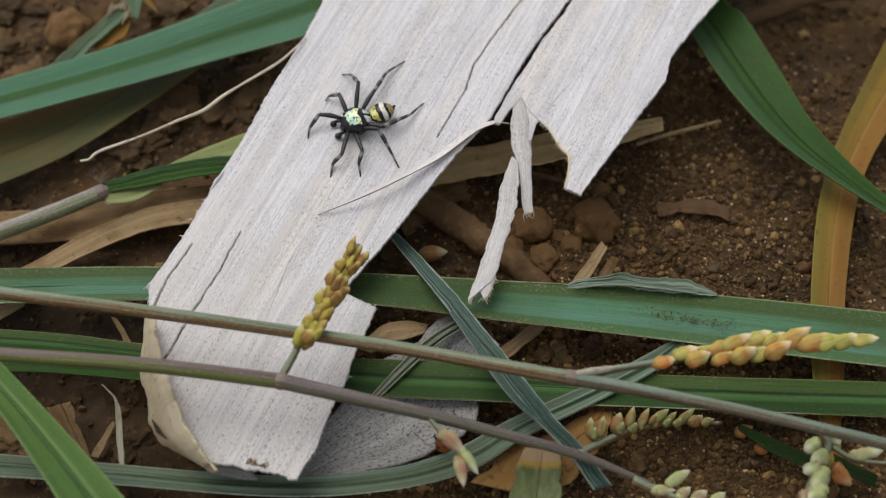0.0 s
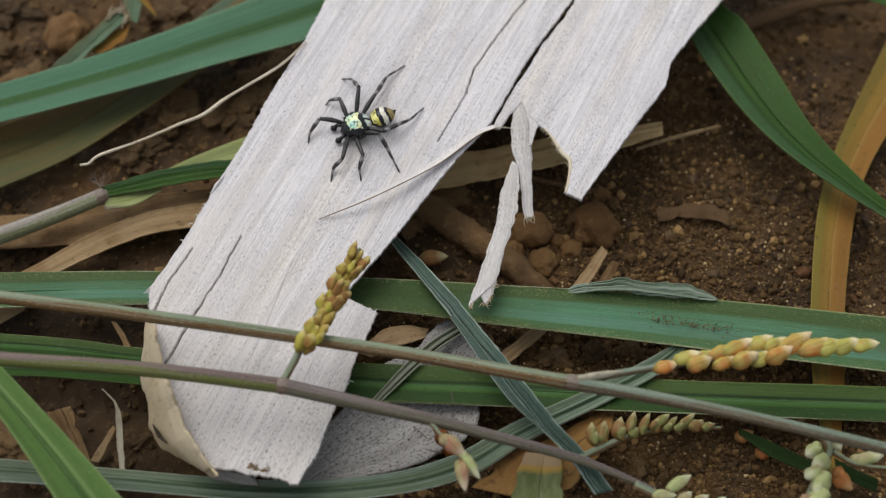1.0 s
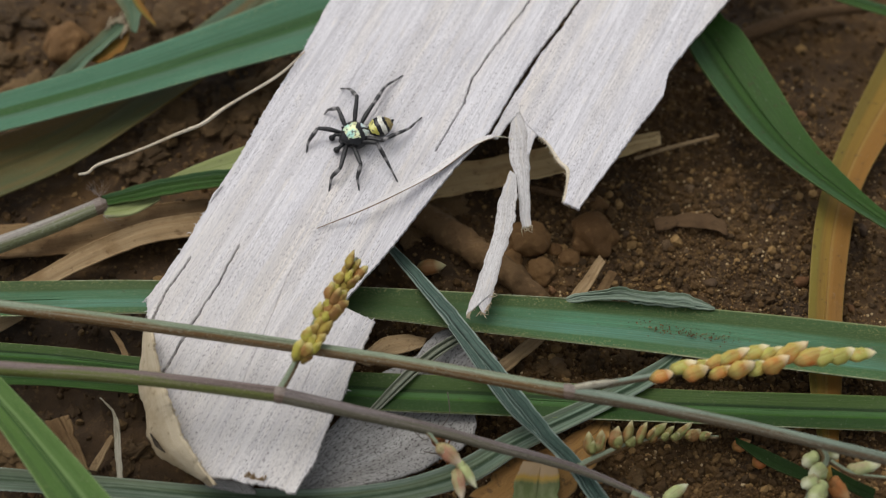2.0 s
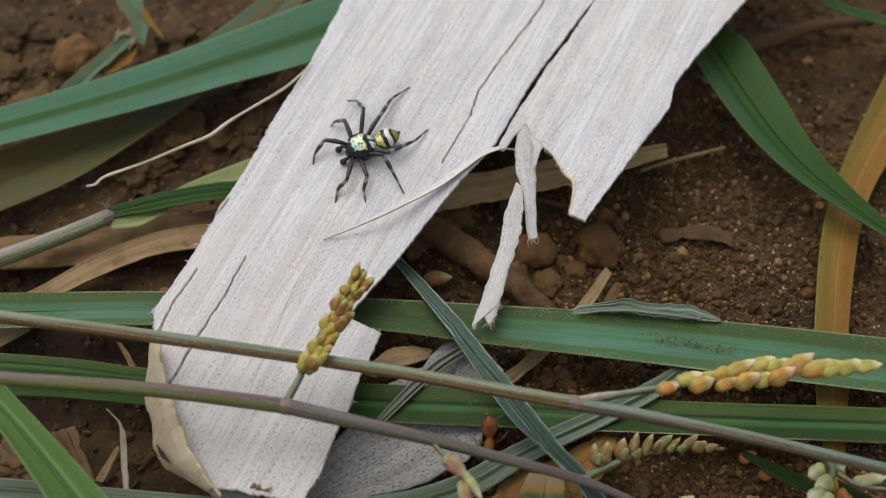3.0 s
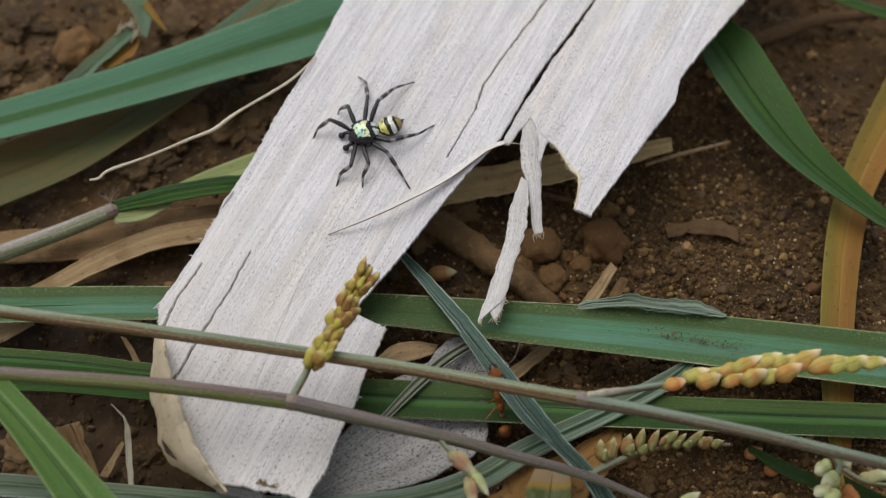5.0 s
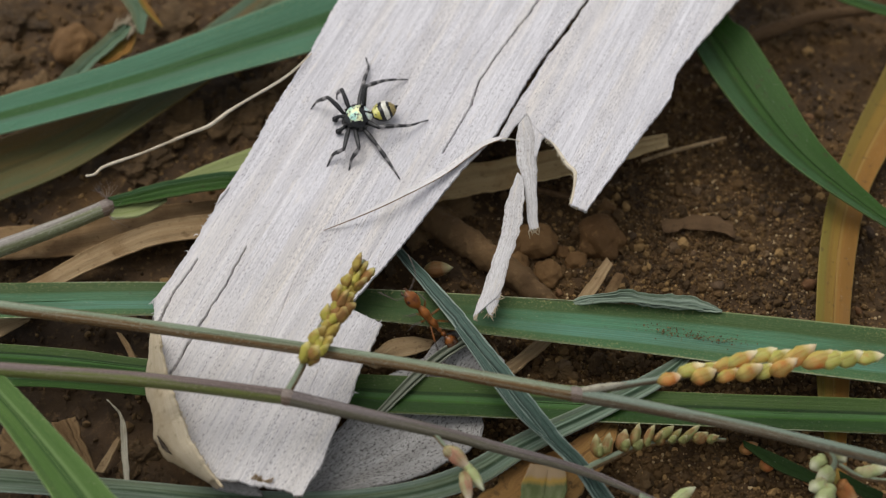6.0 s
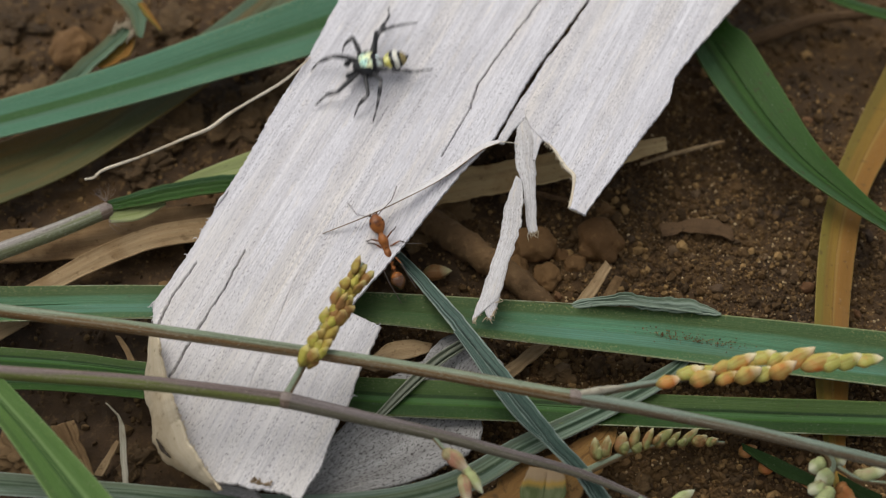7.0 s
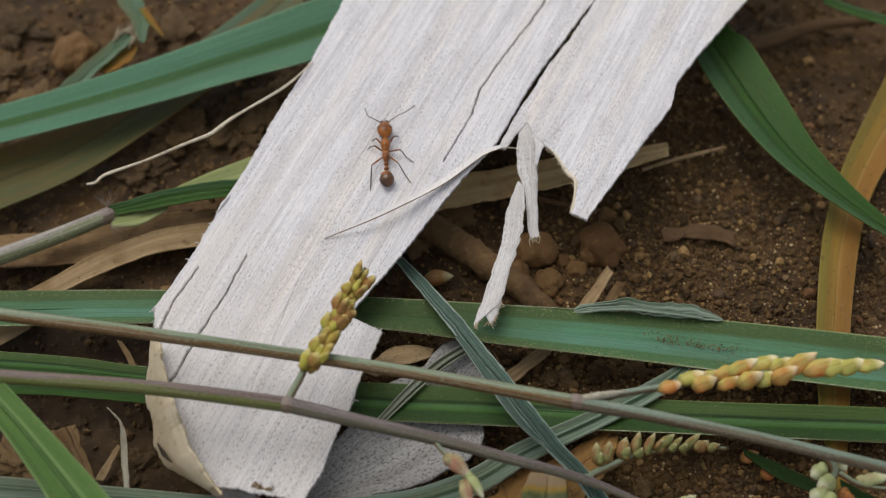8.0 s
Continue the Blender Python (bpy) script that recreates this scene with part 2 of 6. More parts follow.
SHEATH = sheath_material("weathered_sheath", (0.745, 0.728, 0.748), (0.47, 0.455, 0.475), (0.745, 0.685, 0.61), (0.14, 0.125, 0.13), worn=2.0)
SLIVER = sheath_material("greyed_sheath", (0.68, 0.66, 0.65), (0.42, 0.40, 0.39), (0.62, 0.54, 0.42), (0.17, 0.13, 0.10), 0.02)
SKIN = sheath_material("peeled_skin", (0.755, 0.73, 0.72), (0.56, 0.53, 0.51), (0.76, 0.69, 0.60), (0.30, 0.27, 0.25))
# darker copy of the sheath: shade put into the colour, plus mould strokes
SHEATH_UNDER = sheath_material("shaded_grey_sheath", (0.39, 0.38, 0.365), (0.215, 0.207, 0.196), (0.345, 0.32, 0.28), (0.04, 0.035, 0.03), 0.115)
SHEATH_TAN = straw_material("sheath_inner_skin", (0.53, 0.44, 0.30), (0.40, 0.31, 0.19), (0.60, 0.52, 0.38))
# near-black stand-in for the shade inside cracks and the slit
CRACK_SHADE = plain_material("crack_fibre", (0.075, 0.06, 0.046), 0.9, 0.05, dark=(0.03, 0.023, 0.017))
TEAL = leaf_material("teal_grass", (0.058, 0.165, 0.092), (0.092, 0.225, 0.142), (0.04, 0.10, 0.045), (0.17, 0.24, 0.14), ribwide=0.0, bands=[(0.56, 0.70, (0.085, 0.165, 0.105)), (0.38, 0.60, (0.024, 0.08, 0.004))], specks=0.3)
TEAL_PLAIN = leaf_material("plain_teal_grass", (0.075, 0.15, 0.095), (0.125, 0.215, 0.15), (0.05, 0.11, 0.04), (0.26, 0.30, 0.19), (0.16, 0.13, 0.05), 0.5)
# pale band paints a sky highlight on the leaf; zone paints its absence
TEAL_STAINED = leaf_material("dusty_teal_grass", (0.05, 0.155, 0.075), (0.10, 0.265, 0.155), (0.045, 0.10, 0.03), (0.30, 0.32, 0.15), (0.05, 0.085, 0.018), 0.75, 0.0, bands=[(-0.1, 0.27, (0.04, 0.078, 0.012)), (0.54, 0.80, (0.095, 0.24, 0.168)), (0.80, 1.1, (0.05, 0.125, 0.04))], zone=(39, 60, (0.032, 0.068, 0.010)), specks=0.55, sheen=0.3)
DEEP = leaf_material("deep_green_grass", (0.032, 0.084, 0.012), (0.05, 0.112, 0.022), (0.016, 0.05, 0.006), (0.11, 0.155, 0.05), bands=[(0.0, 0.26, (0.046, 0.105, 0.04)), (0.26, 0.34, (0.018, 0.05, 0.008)), (0.7, 1.1, (0.034, 0.092, 0.012))], sheen=0.2, spots=0.8)
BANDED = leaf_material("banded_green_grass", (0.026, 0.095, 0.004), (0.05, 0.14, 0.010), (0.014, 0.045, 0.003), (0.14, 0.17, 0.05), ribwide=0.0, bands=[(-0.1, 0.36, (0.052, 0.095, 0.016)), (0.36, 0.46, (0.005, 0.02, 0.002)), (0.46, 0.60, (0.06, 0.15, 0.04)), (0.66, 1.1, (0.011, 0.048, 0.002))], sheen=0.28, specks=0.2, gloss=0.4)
# grass green with the shade of its low place put into the colour
SHADED_LEAF = leaf_material("dark_shaded_grass", (0.010, 0.028, 0.004), (0.018, 0.042, 0.008), (0.008, 0.02, 0.003), (0.04, 0.06, 0.02), sheen=0.1)
LIME = leaf_material("lime_grass", (0.075, 0.155, 0.026), (0.12, 0.21, 0.052), (0.04, 0.095, 0.018), (0.24, 0.34, 0.14), ribwide=0.0, bands=[(0.34, 0.44, (0.17, 0.27, 0.09)), (0.44, 0.58, (0.028, 0.07, 0.014)), (0.82, 0.93, (0.06, 0.12, 0.024))], specks=0.3)
OLIVE = leaf_material("olive_grass", (0.06, 0.072, 0.022), (0.095, 0.105, 0.04), (0.045, 0.05, 0.014), (0.13, 0.11, 0.04), (0.16, 0.08, 0.014), 0.7, zone=(34, 80, (0.085, 0.15, 0.095)))
YELLOW = leaf_material("yellowing_leaf", (0.27, 0.17, 0.022), (0.31, 0.20, 0.035), (0.20, 0.10, 0.016), (0.28, 0.20, 0.055), (0.12, 0.06, 0.014), 0.4, ribwide=0.02, bands=[(-0.1, 0.24, (0.18, 0.165, 0.024)), (0.50, 0.56, (0.34, 0.21, 0.06)), (0.58, 1.1, (0.265, 0.12, 0.02))], spots=0.8)
# Folded grasses: dark bands paint crease shade, pale bands the lit ridges.
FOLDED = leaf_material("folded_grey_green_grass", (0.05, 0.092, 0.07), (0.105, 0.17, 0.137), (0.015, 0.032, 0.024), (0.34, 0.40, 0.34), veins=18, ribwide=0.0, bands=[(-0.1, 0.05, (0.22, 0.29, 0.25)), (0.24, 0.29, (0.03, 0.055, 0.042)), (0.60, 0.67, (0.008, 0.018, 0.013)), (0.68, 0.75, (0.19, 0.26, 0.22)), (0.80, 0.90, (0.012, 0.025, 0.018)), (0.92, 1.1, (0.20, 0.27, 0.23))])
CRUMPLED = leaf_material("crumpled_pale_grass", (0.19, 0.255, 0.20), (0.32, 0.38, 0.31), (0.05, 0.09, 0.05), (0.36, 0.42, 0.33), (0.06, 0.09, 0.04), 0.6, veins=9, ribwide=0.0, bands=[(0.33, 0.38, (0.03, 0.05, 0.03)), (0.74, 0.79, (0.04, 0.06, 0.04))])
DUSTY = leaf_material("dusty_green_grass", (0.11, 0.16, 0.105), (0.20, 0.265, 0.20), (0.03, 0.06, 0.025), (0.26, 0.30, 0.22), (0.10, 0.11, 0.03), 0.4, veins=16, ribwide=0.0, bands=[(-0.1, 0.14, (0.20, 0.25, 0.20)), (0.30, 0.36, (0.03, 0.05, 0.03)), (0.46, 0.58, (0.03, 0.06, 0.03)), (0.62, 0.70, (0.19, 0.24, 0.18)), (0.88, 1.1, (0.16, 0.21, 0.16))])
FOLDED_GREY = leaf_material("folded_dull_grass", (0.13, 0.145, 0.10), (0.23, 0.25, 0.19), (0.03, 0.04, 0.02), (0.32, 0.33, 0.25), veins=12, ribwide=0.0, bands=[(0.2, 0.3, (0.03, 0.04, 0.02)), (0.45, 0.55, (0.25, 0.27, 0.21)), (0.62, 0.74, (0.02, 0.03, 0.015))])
PALE_LEAF = leaf_material("pale_sheath_leaf", (0.26, 0.30, 0.10), (0.36, 0.39, 0.19), (0.20, 0.25, 0.07), (0.38, 0.38, 0.20))
RUSSET = leaf_material("russet_leaf", (0.36, 0.19, 0.05), (0.43, 0.26, 0.09), (0.14, 0.07, 0.018), (0.30, 0.19, 0.08), (0.13, 0.055, 0.014), 0.6, gloss=0.65, spots=1.0)
STEM_GREEN = stem_material("green_brown_stem", (0.185, 0.23, 0.15), (0.155, 0.085, 0.03), (0.34, 0.37, 0.29))
STEM_PURPLE = stem_material("purple_grey_stem", (0.145, 0.108, 0.10), (0.125, 0.145, 0.035), (0.25, 0.205, 0.18))
STEM_GREY = stem_material("dull_grey_stem", (0.135, 0.11, 0.107), (0.125, 0.115, 0.075), (0.26, 0.23, 0.215))
STEM_TEAL = stem_material("teal_grey_stem", (0.165, 0.215, 0.165), (0.115, 0.08, 0.045), (0.30, 0.34, 0.28))
STEM_JOINT = stem_material("striped_grey_stem", (0.24, 0.21, 0.19), (0.19, 0.205, 0.105), (0.46, 0.45, 0.38))
NODE = stem_material("stem_node", (0.215, 0.175, 0.15), (0.17, 0.12, 0.085), (0.34, 0.29, 0.26))
HUSK = straw_material("papery_husk", (0.36, 0.335, 0.245), (0.22, 0.19, 0.125), (0.54, 0.50, 0.41))
HAIR = plain_material("pale_hair", (0.30, 0.26, 0.24), 0.7)
STRAW = straw_material("tan_straw", (0.30, 0.20, 0.10), (0.18, 0.105, 0.045), (0.38, 0.28, 0.16))
STRAW_DARK = straw_material("dull_brown_straw", (0.105, 0.06, 0.028), (0.05, 0.027, 0.012), (0.145, 0.09, 0.046))
STRAW_WARM = straw_material("warm_tan_straw", (0.52, 0.37, 0.17), (0.33, 0.20, 0.08), (0.60, 0.46, 0.25))
STRAW_MID = straw_material("brown_straw", (0.19, 0.115, 0.052), (0.10, 0.055, 0.022), (0.27, 0.18, 0.09))
STRAW_PALE = straw_material("bleached_fibre", (0.74, 0.65, 0.50), (0.58, 0.47, 0.32), (0.80, 0.73, 0.60))
SEED = seed_material("ripening_spikelet", (0.37, 0.35, 0.075), (0.44, 0.18, 0.035), (0.76, 0.68, 0.44), 0.12)
SEED_ORANGE = seed_material("orange_ripening_spikelet", (0.40, 0.31, 0.075), (0.46, 0.14, 0.025), (0.72, 0.58, 0.36), -0.06)
SEED_RIPE = seed_material("orange_spikelet", (0.34, 0.15, 0.045), (0.36, 0.12, 0.03), (0.46, 0.27, 0.12))
SEED_PALE = seed_material("pale_green_spikelet", (0.33, 0.37, 0.16), (0.30, 0.19, 0.12), (0.54, 0.54, 0.37), 0.12)
SEED_GREEN = seed_material("green_spikelet", (0.36, 0.32, 0.05), (0.24, 0.11, 0.025), (0.50, 0.43, 0.16), 0.02)
SEED_DUSKY = seed_material("dusky_spikelet", (0.30, 0.27, 0.13), (0.32, 0.15, 0.09), (0.55, 0.46, 0.34), 0.0)
SEED_BROWN = seed_material("browned_spikelet", (0.32, 0.24, 0.04), (0.20, 0.095, 0.025), (0.46, 0.36, 0.13), 0.0)
SEED_DULL = seed_material("dull_spikelet", (0.18, 0.19, 0.06), (0.22, 0.10, 0.032), (0.40, 0.37, 0.20))
DARK_AREA = (-0.036, -0.014, 0.020, 0.017)
SOIL = grain_material("damp_brown_soil", (0.027, 0.0145, 0.005), (0.10, 0.053, 0.0165), (0.24, 0.14, 0.048), per="none", dark_area=DARK_AREA)
GRIT = grain_material("soil_crumbs", (0.036, 0.02, 0.0065), (0.115, 0.062, 0.0195), (0.31, 0.19, 0.072), per="island", dark_area=DARK_AREA)
GRAINS = grain_material("fine_soil_grains", (0.06, 0.033, 0.0105), (0.215, 0.12, 0.041), (0.60, 0.45, 0.25), 0.45, per="island")
STONE = grain_material("brown_stones", (0.09, 0.044, 0.014), (0.19, 0.097, 0.031), (0.27, 0.155, 0.06), size=1.0)
CLOD = grain_material("soil_clods", (0.03, 0.017, 0.006), (0.095, 0.053, 0.019), (0.22, 0.135, 0.055), size=0.5)
SOILED = grain_material("soiled_root_bark", (0.085, 0.048, 0.02), (0.17, 0.10, 0.042), (0.25, 0.155, 0.07), per="none")
BLACK = plain_material("black_cuticle", (0.006, 0.006, 0.007), 0.2, 0.4, dark=(0.014, 0.014, 0.015), scale=6)


def leg_material(name, banded):
    """Black cuticle with a highlight painted as a pale streak; grey hair bands further down the limb."""
    s = Shader(name, 0.42, 0.45)
    uv = s.coords("UV")
    along, around = s.axis(uv, 0), s.axis(uv, 1)
    n = s.noise(s.coords("UV", (2.6, 9, 1)), 1, 4, 0.65)
    streak = s.step(s.math("ABSOLUTE", s.math("SUBTRACT", around, 0.52)), 0.10, 0.03, 0, 0.35)
    c = s.mix(s.math("MULTIPLY", streak, s.step(n, 0.4, 0.6)), (0.010, 0.010, 0.011), (0.17, 0.16, 0.16))
    if banded:
        wave = s.math("SINE", s.math("MULTIPLY", along, 4.0))
        grey = s.step(s.math("ADD", wave, s.math("MULTIPLY", s.math("SUBTRACT", n, 0.5), 4.0)), 0.1, 0.9, 0, 0.85)
        c = s.mix(grey, c, (0.30, 0.285, 0.28))
    s.color(c)
    return s.bump(n, 0.07, 0.8).mat


LEG = leg_material("banded_leg", True)
LEG_UPPER = leg_material("black_upper_leg", False)


def glint_material(name, one, two):
    """Metallic scales in two tints with black gaps."""
    s = Shader(name, 0.3, 0.6)
    tint = s.noise(s.coords("Object", (900, 900, 900)), 1, 2, 0.5)
    gap = s.noise(s.coords("Object", (2300, 2300, 2300), (4, 1, 2)), 1, 3, 0.6)
    c = s.mix(s.step(tint, 0.42, 0.58), one, two)
    s.color(s.mix(s.step(gap, 0.55, 0.63, 0, 0.92), c, (0.012, 0.016, 0.016)))
    s.bsdf.inputs["Metallic"].default_value = 0.3
    return s.bump(gap, 0.2, 0.9).mat


GLINT = glint_material("iridescent_scales", (0.40, 0.68, 0.58), (0.74, 0.76, 0.44))
PEARL = glint_material("pearly_scales", (0.62, 0.74, 0.76), (0.74, 0.76, 0.70))
GOLD = glint_material("gold_scales", (0.86, 0.83, 0.34), (0.70, 0.64, 0.14))
CREAM = plain_material("cream_scales", (0.74, 0.73, 0.66), 0.45, 0.5, 0.1, (0.5, 0.47, 0.36), 5, 0.04)
OCHRE = plain_material("ochre_hair", (0.34, 0.27, 0.09), 0.6, dark=(0.12, 0.08, 0.04), scale=5)
AMBER = plain_material("amber_ant_cuticle", (0.27, 0.09, 0.015), 0.33, 0.3, dark=(0.10, 0.028, 0.006), scale=1.1)
AMBER_DARK = plain_material("dark_amber_cuticle", (0.10, 0.04, 0.012), 0.2, 0.6, dark=(0.025, 0.010, 0.005), scale=0.9)
ANT_LEG = plain_material("brown_ant_leg", (0.11, 0.085, 0.07), 0.5)

# ---- mesh helpers (all in mm) ----
ORIGIN = {}


def thing(name, at, label, category, group="", kind=""):
    """An Empty at a thing's base."""
    ob = new(name)
    ob.empty_display_size = 0.002
    ob.location = Vector(at) * MM
    ORIGIN[ob] = np.array(at, float)
    return tagged(ob, label, category, group, kind)


def part(name, shape, material, parent=None, label="", uv=None, smooth=True, local=False):
    """One mesh from (verts in mm, faces[, uv per vertex]) under a thing or a part."""
    verts, faces = np.asarray(shape[0], float), shape[1]
    uv = shape[2] if len(shape) > 2 else uv
    base = ORIGIN.get(parent, np.zeros(3)) if not local else np.zeros(3)
    data = bpy.data.meshes.new(name)
    data.from_pydata(((verts - base) * MM).tolist(), [], faces)
    if uv is not None:
        layer = data.uv_layers.new(name="UVMap")
        loops = np.empty(len(data.loops), int)
        data.loops.foreach_get("vertex_index", loops)
        layer.data.foreach_set("uv", np.asarray(uv, float)[loops].ravel())
    data.polygons.foreach_set("use_smooth", [smooth] * len(data.polygons))
    data.materials.append(material)
    data.update()
    ob = new(name, data)
    if parent is not None:
        ob.parent = parent
        ORIGIN[ob] = base
    if label:
        ob["label"] = label
    return ob


def spline(points, n):
    """n places on a smooth curve through the points, evenly spaced."""
    p = np.array(points, float)
    p = np.vstack([2 * p[0] - p[1], p, 2 * p[-1] - p[-2]])
    out = []
    for i in range(1, len(p) - 2):
        for t in np.linspace(0, 1, 24, endpoint=i == len(p) - 3):
            a, b, c, d = p[i - 1 : i + 3]
            out.append(0.5 * (2 * b + (c - a) * t + (2 * a - 5 * b + 4 * c - d) * t**2 + (3 * b - a - 3 * c + d) * t**3))
    out = np.array(out)
    run = np.r_[0, np.cumsum(np.linalg.norm(np.diff(out, axis=0), axis=1))]
    at = np.linspace(0, run[-1], n)
    return np.stack([np.interp(at, run, out[:, k]) for k in range(out.shape[1])], 1)


def value_noise(x, y, seed=0):
    """Smooth noise between -1 and 1."""
    xi, yi = np.floor(x).astype(np.int64), np.floor(y).astype(np.int64)
    fx, fy = x - xi, y - yi
    fx, fy = fx * fx * (3 - 2 * fx), fy * fy * (3 - 2 * fy)

    def h(a, b):
        n = (a * 374761393 + b * 668265263 + seed * 974634777) & 0xFFFFFFFF
        n = ((n ^ (n >> 13)) * 1274126177) & 0xFFFFFFFF
        return ((n ^ (n >> 16)) & 0xFFFF) / 32767.5 - 1

    top = h(xi, yi) * (1 - fx) + h(xi + 1, yi) * fx
    low = h(xi, yi + 1) * (1 - fx) + h(xi + 1, yi + 1) * fx
    return top * (1 - fy) + low * fy


def fbm(x, y, octaves=4, seed=0):
    total, amp = 0.0, 1.0
    x, y = np.asarray(x, float), np.asarray(y, float)
    for k in range(octaves):
        total = total + amp * value_noise(x * 2**k, y * 2**k, seed + k)
        amp *= 0.5
    return total


def solid(grid, uv, thick, normal=None):
    """A closed sheet of that thickness from a grid of places."""
    g = np.asarray(grid, float)
    nu, nv = g.shape[:2]
    du, dv = np.gradient(g, axis=0), np.gradient(g, axis=1)
    n = np.cross(du, dv)
    n /= np.linalg.norm(n, axis=2, keepdims=True) + 1e-9
    if normal is not None:
        n = np.broadcast_to(np.asarray(normal, float), g.shape)
    t = np.broadcast_to(np.asarray(thick, float), (nu, nv))[..., None]
    verts = np.concatenate([(g + n * t / 2).reshape(-1, 3), (g - n * t / 2).reshape(-1, 3)])
    k = nu * nv
    i, j = np.meshgrid(np.arange(nu - 1), np.arange(nv - 1), indexing="ij")
    a = (i * nv + j).ravel()
    quads = np.stack([a, a + nv, a + nv + 1, a + 1], 1)
    faces = quads.tolist() + (quads[:, ::-1] + k).tolist()
    rim = [j for j in range(nv)] + [i * nv + nv - 1 for i in range(1, nu)]
    rim += [(nu - 1) * nv + j for j in range(nv - 2, -1, -1)] + [i * nv for i in range(nu - 2, 0, -1)]
    for a, b in zip(rim, rim[1:] + rim[:1]):
        faces.append((a, b, k + b, k + a))
    flat = np.asarray(uv, float).reshape(-1, 2)
    return verts, faces, np.concatenate([flat, flat])


def tube(points, radii, n=None, sides=10, flat=1.0):
    """A round stalk along a smooth curve, closed at both ends; UV x along in mm, y around."""
    n = n or max(8, 6 * len(points))
    p = spline(points, n)
    r = np.interp(np.linspace(0, 1, n), np.linspace(0, 1, len(radii)), radii)
    ahead = np.gradient(p, axis=0)
    ahead /= np.linalg.norm(ahead, axis=1, keepdims=True) + 1e-9
    side = np.cross(ahead, (0, 0.3, 1.0))
    side /= np.linalg.norm(side, axis=1, keepdims=True) + 1e-9
    up = np.cross(side, ahead)
    run = np.r_[0, np.cumsum(np.linalg.norm(np.diff(p, axis=0), axis=1))]
    verts, uv, faces = [], [], []
    for i in range(n):
        for j in range(sides):
            a = 2 * math.pi * j / sides - math.pi / 2
            verts.append(p[i] + r[i] * (math.cos(a) * side[i] + math.sin(a) * up[i] * flat))
            uv.append((run[i], j / sides))
    for i in range(n - 1):
        for j in range(sides):
            k = (j + 1) % sides
            faces.append((i * sides + j, i * sides + k, (i + 1) * sides + k, (i + 1) * sides + j))
    faces.append(tuple(range(sides))[::-1])
    faces.append(tuple((n - 1) * sides + j for j in range(sides)))
    return np.array(verts), faces, np.array(uv)


def lump(radius, seed, rough=0.22, cuts=3, squash=(1, 1, 1), pitted=0.0):
    """An uneven rounded stone or crumb about the origin."""
    bm = bmesh.new()
    bmesh.ops.create_icosphere(bm, subdivisions=cuts, radius=1)
    verts = np.array([v.co[:] for v in bm.verts])
    faces = [tuple(v.index for v in f.verts) for f in bm.faces]
    bm.free()
    out = []
    for v in verts:
        q = Vector(v) * 1.3 + Vector((seed * 3.7, seed * 1.3, 0))
        k = 1 + rough * noise.noise(q) * 1.5 + rough * 0.5 * noise.noise(q * 2.7) + rough * 0.3 * noise.noise(q * 6.1) + pitted * (noise.noise(q * 9.0) + 0.7 * noise.noise(q * 19.0))
        out.append(v * k)
    return np.array(out) * np.array(squash) * radius, faces


def egg(length, wide, high, sides=12, rings=10, blunt=0.0):
    """A pointed oval along +x from 0 to length; UV x along 0..1, y around."""
    verts, uv, faces = [], [], []
    for i in range(rings + 1):
        s = i / rings
        r = math.sin(math.pi * s ** (1 - 0.22 * (1 - blunt))) ** (0.75 if blunt else 0.85)
        r = max(r, 0.02)
        for j in range(sides):
            a = 2 * math.pi * j / sides
            verts.append((s * length, r * wide / 2 * math.cos(a), r * high / 2 * math.sin(a)))
            uv.append((s, j / sides))
    for i in range(rings):
        for j in range(sides):
            k = (j + 1) % sides
            faces.append((i * sides + j, (i + 1) * sides + j, (i + 1) * sides + k, i * sides + k))
    faces.append(tuple(range(sides)))
    faces.append(tuple(rings * sides + j for j in range(sides))[::-1])
    return np.array(verts), faces, np.array(uv)


def turned(shape, m):
    """The shape moved by the matrix m (mm)."""
    r, t = np.array(m.to_3x3()), np.array(m.translation)
    return (np.asarray(shape[0]) @ r.T + t, *shape[1:])


def aim(at, to, roll=0.0):
    """A pose in mm whose x axis points from at to to."""
    d = Vector(to) - Vector(at)
    q = d.to_track_quat("X", "Z").to_matrix().to_4x4()
    return Matrix.Translation(at) @ q @ Matrix.Rotation(roll, 4, "X")


# ---- ground ----
def ground_height(x, y):
    near = np.exp(-((np.hypot(x, y) / 400.0) ** 2))
    lumps = 0.75 * fbm(x / 9, y / 9, 3, 3) + 0.30 * fbm(x / 2.2, y / 2.2, 3, 11)
    return -1.0 + lumps * near + 2.5 * fbm(x / 60, y / 60, 2, 21) * (1 - np.exp(-((np.hypot(x, y) / 75.0) ** 4))) * near


def build_ground():
    inner = np.linspace(-78, 78, 391)
    outer, step, reach = [], 0.45, 78.0
    while reach < 2.0e5:
        step *= 1.3
        reach += step
        outer.append(reach)
    line = np.r_[-np.array(outer[::-1]), inner, outer]
    x, y = np.meshgrid(line, line, indexing="ij")
    z = ground_height(x, y)
    verts = np.stack([x, y, z], 2).reshape(-1, 3)
    n = len(line)
    i, j = np.meshgrid(np.arange(n - 1), np.arange(n - 1), indexing="ij")
    a = (i * n + j).ravel()
    faces = np.stack([a, a + n, a + n + 1, a + 1], 1).tolist()
    return tagged(part("ground", (verts, faces), SOIL), "bare damp brown crumbly soil", "ground", kind="structure")


build_ground()


